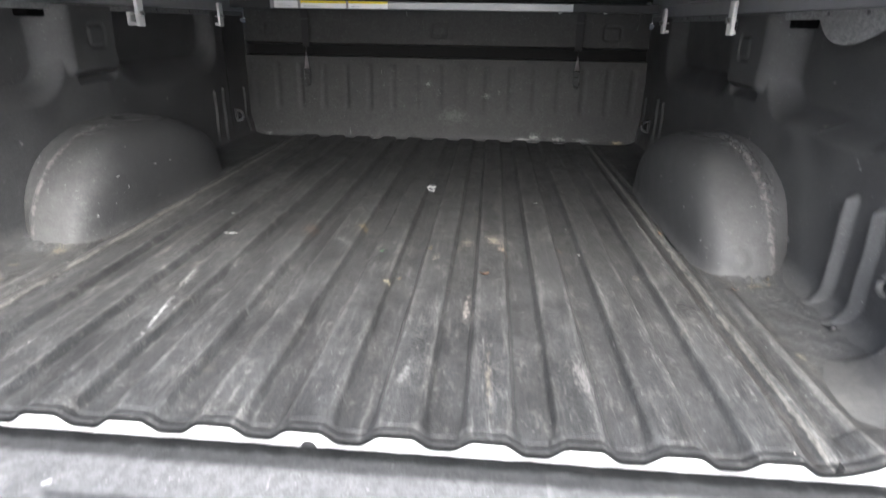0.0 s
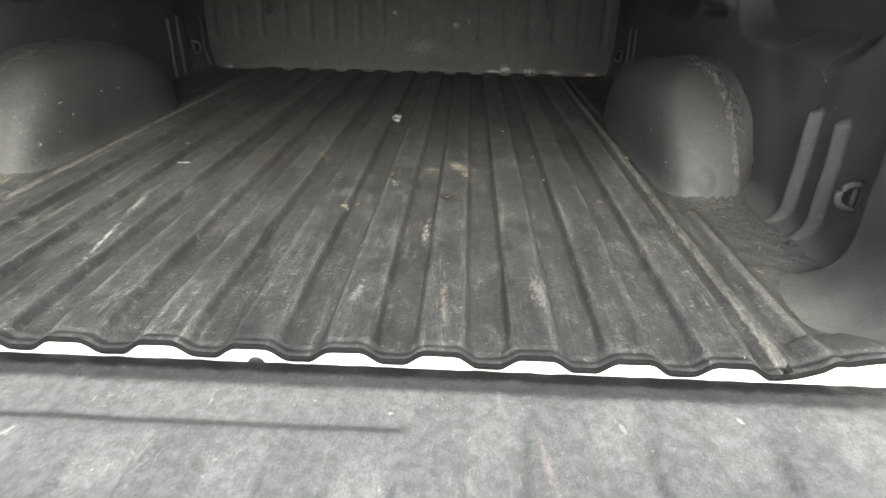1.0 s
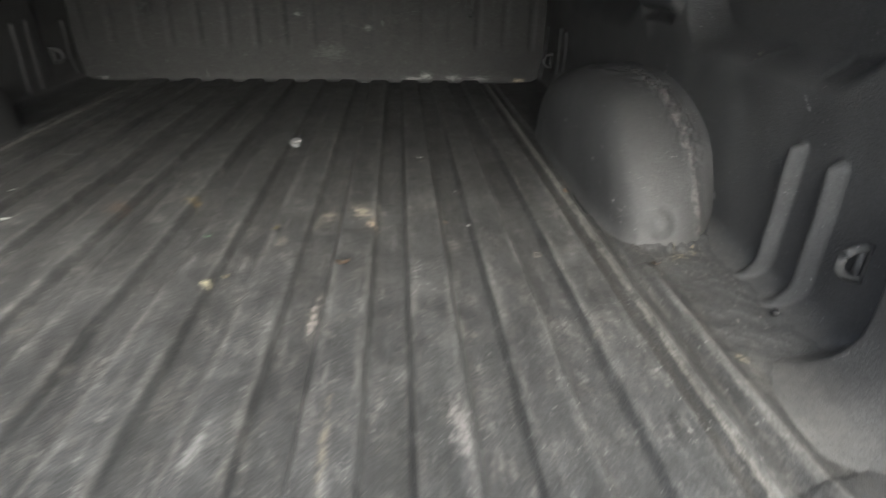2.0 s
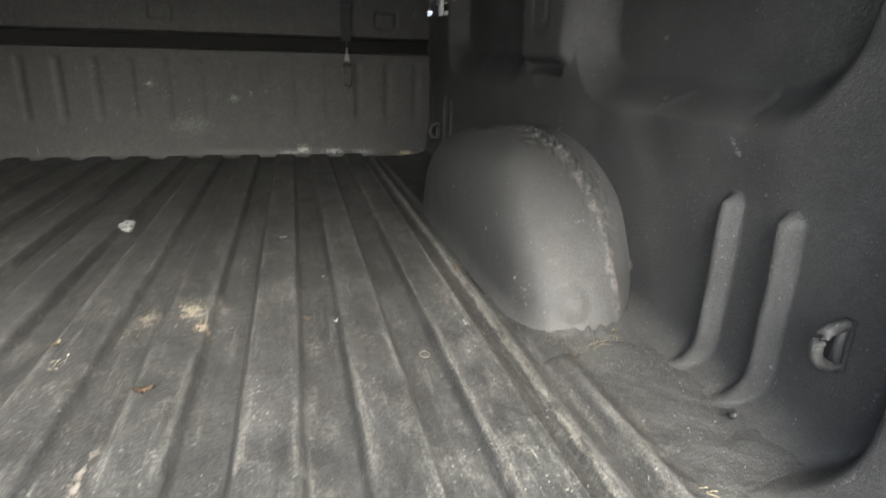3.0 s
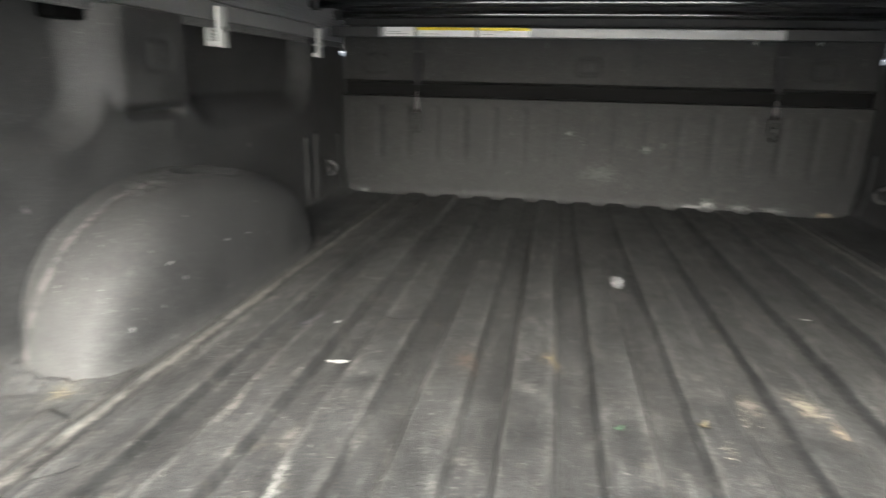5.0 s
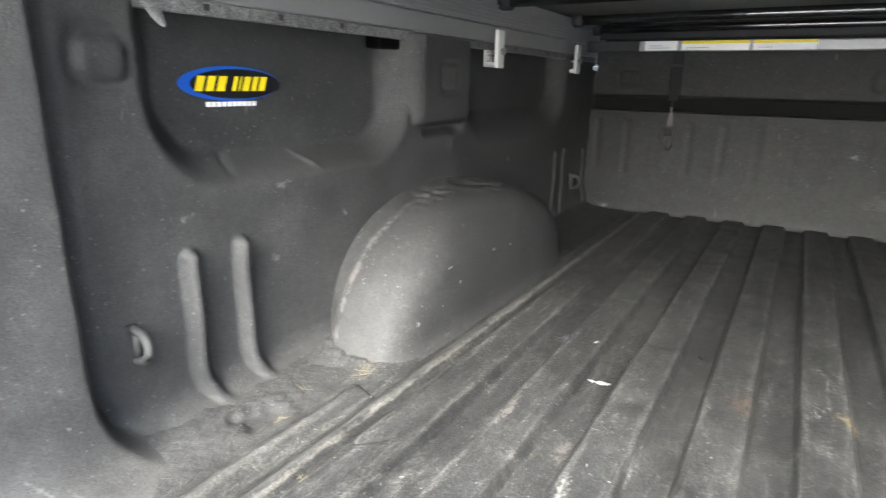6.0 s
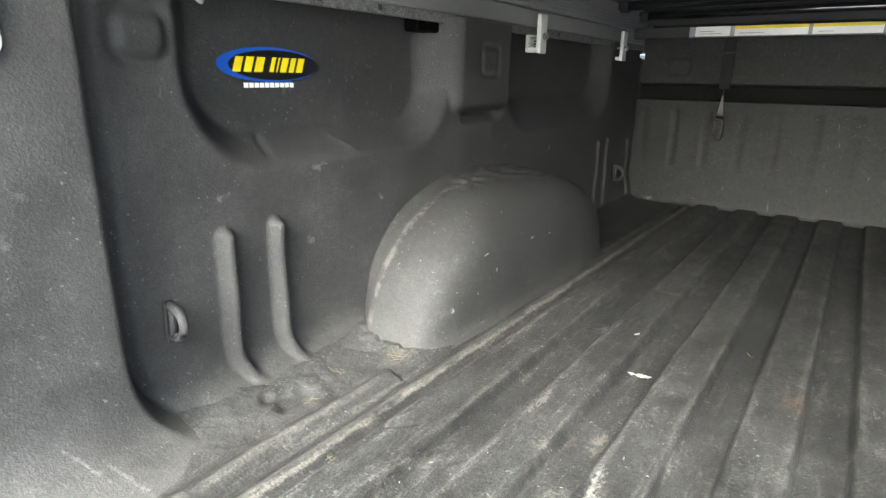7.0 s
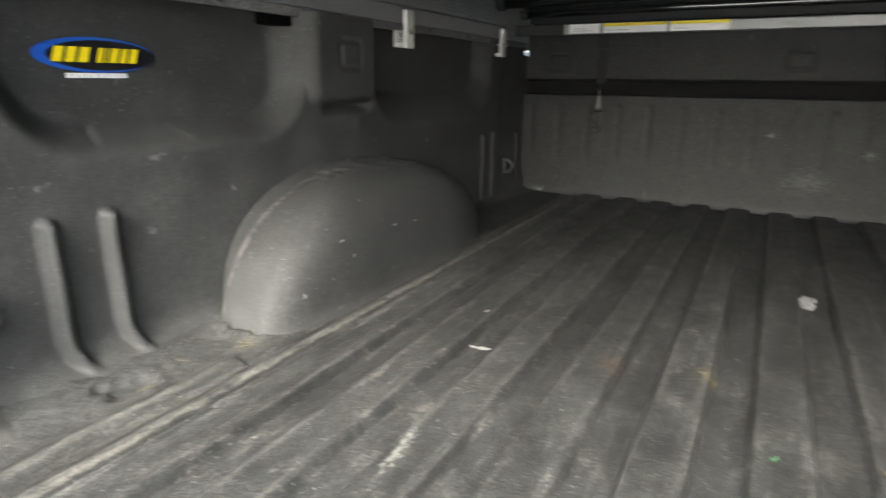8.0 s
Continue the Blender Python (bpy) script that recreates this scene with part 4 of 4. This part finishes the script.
def oval(cx, cz, ry, rz, depth):
    bm = bmesh.new()
    ring = [bm.verts.new((depth, cx + ry * math.cos(a * math.pi / 24), cz + rz * math.sin(a * math.pi / 24))) for a in range(48)]
    bm.faces.new(ring)
    return bm


part("blue_oval", oval(-0.002, 0, 0.0815, 0.0218, 0.0), MAT_BLUE, decal)
part("black_oval", oval(0.006, -0.0004, 0.0730, 0.0188, 0.0006), MAT_DECAL, decal)
for y0, w in ((-0.064, 0.0155), (-0.0465, 0.0155), (-0.029, 0.0165), (-0.003, 0.010), (0.0085, 0.0055), (0.0155, 0.0145), (0.0315, 0.012), (0.045, 0.0145)):
    y0, w = 0.925 * y0 - 0.003, 0.925 * w
    bm = bmesh.new()
    bm.faces.new([bm.verts.new((0.0012, y, z)) for y, z in ((y0, -0.0092), (y0 + w - 0.0024, -0.0092), (y0 + w + 0.0042, 0.0092), (y0 + 0.0066, 0.0092))])
    part("letter_block", bm, MAT_YELLOW, decal, "slanted yellow block")
for i in range(10):
    part("number_bar", box(0.0002, 0.0008, -0.046 + 0.0082 * i, -0.0395 + 0.0082 * i, -0.0285, -0.0225), MAT_LABEL, decal, "small white bar")


# ---- loose things on the floor ----
def on_floor(x, y):
    return float(floor_height(np.array([x]), np.array([y]))[0])


def flake(name, x, y, length, width, turn, material, label, category, lift=0.002, curl=0.004):
    """A thin torn scrap with a ragged outline, a little curled."""
    t = thing(name, (x, y, on_floor(x, y) + lift), label, category, turn=turn)
    rng = random.Random(int(1000 * (x + 3 * y)))
    bm = bmesh.new()
    rows, n = [], 15
    for i in range(n):
        u = i / (n - 1) * 2 - 1
        w = width / 2 * (1 - abs(u) ** 2.6) ** 0.5
        low, high = w * rng.uniform(0.25, 1.25), w * rng.uniform(0.25, 1.25)
        h = curl * u * u
        rows.append([bm.verts.new((u * length / 2 + rng.uniform(-1, 1) * length * 0.015, o, h + rng.uniform(0, 0.15) * curl)) for o in (-low - 0.0004, 0.0, high + 0.0004)])
    for a, b in zip(rows, rows[1:]):
        for k in (0, 1):
            bm.faces.new((a[k], a[k + 1], b[k + 1], b[k]))
    bmesh.ops.solidify(bm, geom=bm.faces[:], thickness=0.0006)
    part("blade", bm, material, t, "", True)
    return t


wad = thing("paper_wad", (0.042, 1.107, on_floor(0.042, 1.107) + 0.009), "crumpled white paper wad lying on the liner", "paper")
bm = bmesh.new()
bmesh.ops.create_icosphere(bm, subdivisions=3, radius=1)
for v in bm.verts:
    k = 1 + 0.75 * noise.noise(v.co * 1.7) + 0.4 * noise.noise(v.co * 4.1)
    v.co = Vector((v.co.x * 0.013 * k, v.co.y * 0.019 * k, v.co.z * 0.009 * k))
part("paper", bm, MAT_PAPER, wad)
flake("paint_flake", -0.380, 0.677, 0.032, 0.011, 8, MAT_FLAKE, "ragged white paint flake lying on the liner", "flake", 0.0015, 0.0012)
flake("paint_flake", -0.417, 0.778, 0.012, 0.005, 70, MAT_FLAKE, "small white paint flake between two ridges", "flake", 0.0015, 0.0008)
flake("paint_flake", 0.331, 0.966, 0.014, 0.004, 10, MAT_FLAKE, "small white paint flake between two ridges", "flake", 0.0015, 0.0008)
flake("dead_leaf", 0.203, 0.476, 0.020, 0.012, 12, MAT_LEAF, "small orange dead leaf bit", "leaf")
flake("dead_leaf", 0.365, 0.639, 0.012, 0.004, 140, MAT_LEAF, "small orange dead leaf bit", "leaf")
flake("dead_leaf", 0.70, 0.56, 0.012, 0.007, 30, MAT_STRAW, "small yellow leaf bit by the wheel housing", "leaf")
flake("dead_leaf", 0.087, 0.594, 0.016, 0.010, 60, MAT_STRAW, "small tan leaf bit", "leaf")
flake("dead_leaf", 0.041, 0.462, 0.012, 0.007, 25, MAT_STRAW, "small tan leaf bit", "leaf")
flake("grass_blade", 0.175, 0.909, 0.016, 0.002, 12, MAT_STRAW, "short dry grass blade", "grass blade")
flake("grass_blade", -0.265, 0.832, 0.014, 0.003, 160, MAT_STRAW, "short dry grass blade", "grass blade")
flake("grass_blade", 0.392, 0.789, 0.006, 0.003, 5, MAT_FLAKE, "short pale blade on the floor", "grass blade")
flake("grass_blade", 0.401, 0.624, 0.006, 0.003, 40, MAT_FLAKE, "short pale blade on the floor", "grass blade")
flake("paint_flake", 0.6335, 0.742, 0.011, 0.005, 60, MAT_FLAKE, "tiny pale paint flake on the seam", "flake", 0.0015, 0.0008)
flake("paint_flake", 0.628, 0.690, 0.008, 0.004, 20, MAT_FLAKE, "tiny pale paint flake on the seam", "flake", 0.0015, 0.0008)
flake("dead_leaf", 0.604, 0.759, 0.018, 0.008, 100, MAT_LEAF, "small tan leaf bit on the floor seam", "leaf")
flake("dead_leaf", 0.664, 0.469, 0.013, 0.006, 150, MAT_LEAF, "small brown leaf bit behind the wheel housing", "leaf")
flake("dead_leaf", 0.738, 0.512, 0.010, 0.005, 40, MAT_STRAW, "small yellow leaf bit by the wheel housing", "leaf")
flake("leaf_bit", -0.010, 0.567, 0.012, 0.006, 20, MAT_GREEN, "small green leaf bit", "leaf")


def straw_tuft(x, y, count, spread, seed):
    """A pinch of thin dry blades lying across one another."""
    t = thing("straw_tuft", (x, y, on_floor(x, y)), "pinch of dry straw lying beside the floor seam", "straw", "straw on the bed floor")
    rng = random.Random(seed)
    for _ in range(count):
        a, length = rng.uniform(0, math.pi), spread * rng.uniform(0.7, 1.5)
        cx, cy = rng.gauss(0, spread * 0.3), rng.gauss(0, spread * 0.3)
        dx, dy = math.cos(a) * length / 2, math.sin(a) * length / 2
        ends = [(cx + k * dx, cy + k * dy, on_floor(x + cx + k * dx, y + cy + k * dy) - on_floor(x, y) + 0.0012 + rng.uniform(0, 0.001)) for k in (-1, 0, 1)]
        part("blade", tube(ends, 0.00035, 5), MAT_STRAW, t)
    return t


for x, y, count, spread in ((-0.669, 0.508, 9, 0.018), (-0.681, 0.358, 5, 0.013), (-0.587, 0.298, 4, 0.010), (-0.712, 0.43, 5, 0.016), (0.735, 0.50, 3, 0.010), (0.705, 0.492, 5, 0.020), (0.672, 0.24, 3, 0.008)):
    straw_tuft(x, y, count, spread, int(1000 * (x + 2)))
tag = thing("liner_tag", (0.604, 0.002, on_floor(0.604, 0.0)), "small torn black tag standing on the liner edge", "liner scrap")
bm = bmesh.new()
tips = [bm.verts.new(v) for v in ((-0.006, -0.002, 0.0), (0.008, -0.003, -0.003), (0.004, 0.001, 0.006), (-0.001, 0.004, 0.011), (-0.004, 0.0, 0.005))]
bm.faces.new(tips)
bmesh.ops.solidify(bm, geom=bm.faces[:], thickness=0.0015)
part("scrap", bm, MAT_LIP, tag)


def grit(name, label, count, seed, spot, size, material):
    """Loose crumbs, too many to count."""
    rng = random.Random(seed)
    verts, faces = [], []
    for _ in range(count):
        x, y = spot(rng)
        z, s = on_floor(x, y), rng.uniform(*size)
        c = Vector((x, y, z + 0.3 * s))
        i = len(verts)
        q = Euler((rng.uniform(0, 6), rng.uniform(0, 6), rng.uniform(0, 6))).to_matrix()
        shape = (rng.uniform(0.6, 1.8), rng.uniform(0.5, 1), rng.uniform(0.4, 0.8))
        for d in ((1, 0, 0), (-1, 0, 0), (0, 1, 0), (0, -1, 0), (0, 0, 1), (0, 0, -1)):
            verts.append(c + q @ Vector([a * b * s / 2 for a, b in zip(d, shape)]))
        for f in ((0, 2, 4), (2, 1, 4), (1, 3, 4), (3, 0, 4), (2, 0, 5), (1, 2, 5), (3, 1, 5), (0, 3, 5)):
            faces.append([i + k for k in f])
    ob = mesh_object(name, verts, faces, material, smooth=False)
    return tagged(ob, label, "debris", kind="stuff")


grit("floor_crumbs", "scattered pale crumbs on the black bed floor", 200, 4, lambda r: (r.uniform(-0.74, 0.74), 1.85 * r.random() ** 1.3), (0.0008, 0.0024), MAT_CRUMB)
grit("seam_grit", "tan grit caught along the floor seams", 520, 5, lambda r: (r.choice((-1, 1)) * r.gauss(0.616, 0.012), r.uniform(0.02, 1.8)), (0.0006, 0.0022), MAT_SOIL)
grit("corner_litter", "soil and straw bits lying behind the wheel housing", 420, 6, lambda r: (r.choice((-1, 1)) * min(0.752, r.gauss(0.725, 0.028)), 0.52 - abs(r.gauss(0, 0.12))), (0.0006, 0.0026), MAT_SOIL)


def chip_patch(r):
    cx, cy, wide, long = r.choice(((0.228, 0.665, 0.012, 0.016), (0.212, 0.690, 0.006, 0.018), (0.168, 0.690, 0.012, 0.022), (0.150, 0.655, 0.006, 0.014), (0.104, 0.55, 0.004, 0.010), (0.178, 0.36, 0.006, 0.03)))
    return r.gauss(cx, wide), r.gauss(cy, long)


grit("paint_chips", "pale tan paint chips scattered in patches on the floor", 170, 12, chip_patch, (0.0008, 0.0024), MAT_CHIP)


def housing_foot(r):
    a = r.uniform(0.02, 1.0) * math.pi / 2
    out = r.uniform(1.0, 1.06) + 0.004
    return r.choice((-1, 1)) * (0.712 - 0.088 * out * math.sin(a) ** 0.6), 0.870 - 0.372 * out * math.cos(a) ** 0.6


grit("housing_grit", "dry dirt caught along the foot of the wheel housing", 420, 8, housing_foot, (0.0005, 0.0022), MAT_SOIL)


# ---- small fixtures ----
def bolt(place, axis, radius, label, material=MAT_STEEL, name="bolt"):
    b = thing(name, place, label, "bolt")
    a = Vector(axis)
    part("head", tube([-0.002 * a, 0.004 * a], radius, 6), material, b)
    part("washer", tube([-0.0025 * a, 0.0005 * a], radius * 1.5, 18), material, b, "", True)
    return b


for x in (-0.775, 0.775):
    bolt((x, 1.868, 0.527), (0, -1, 0), 0.007, "bright bolt at the end of the front bar")
for x in (0.45, 0.62):
    bolt((x, 1.884, 0.498), (0, -1, 0), 0.004, "small screw under the front bar", name="screw")
bolt((0.755, 0.318, 0.012), (-0.6, 0, 0.8), 0.0032, "black plug pressed into the bed corner", MAT_RUBBER, "drain_plug")
for sign in (-1, 1):
    for y in (0.395, 0.51, 0.63, 1.25, 1.45):
        part("flange_hole", box(sign * 0.7962, sign * 0.7968, y - 0.004, y + 0.004, 0.4735, 0.4810), MAT_RUBBER, bpy.data.objects["wall_left" if sign < 0 else "wall_right"], "small dark hole in the rail lip")


def hanging_strip(name, place, length, drop, label, sign, seed):
    """A torn strip of seal that has come away from the rail."""
    t = thing(name, place, label, "seal strip")

    def surface(u, v):
        sag = drop * (1 - (2 * u - 1) ** 2) ** 0.7 * (0.6 + 0.4 * np.sin(3 * u + seed))
        return -sign * (0.004 + 0.020 * v * np.sin(np.pi * u)), length * (u - 0.5), -sag * v - 0.001 * np.sin(9 * u) * v

    mesh_object("strip", *sheet(np.linspace(0, 1, 40), np.linspace(0, 1, 8), surface), MAT_FLANGE, t)
    return t


hanging_strip("loose_seal", (0.796, 0.53, 0.474), 0.24, 0.048, "loose grey flap hanging below the bed rail", 1, 0.4)
hanging_strip("loose_seal", (-0.796, 0.322, 0.475), 0.022, 0.026, "small peeled tag of liner at the rail", -1, 0.2)
ring = thing("rubber_ring", (0.497, 0.519, on_floor(0.497, 0.519) + 0.0015), "thin tan rubber ring lying on the floor", "ring")
part("band", tube([(0.006 * math.cos(i * math.pi / 10), 0.0075 * math.sin(i * math.pi / 10), 0) for i in range(21)], 0.0007, 6), MAT_SOIL, ring, "", True)
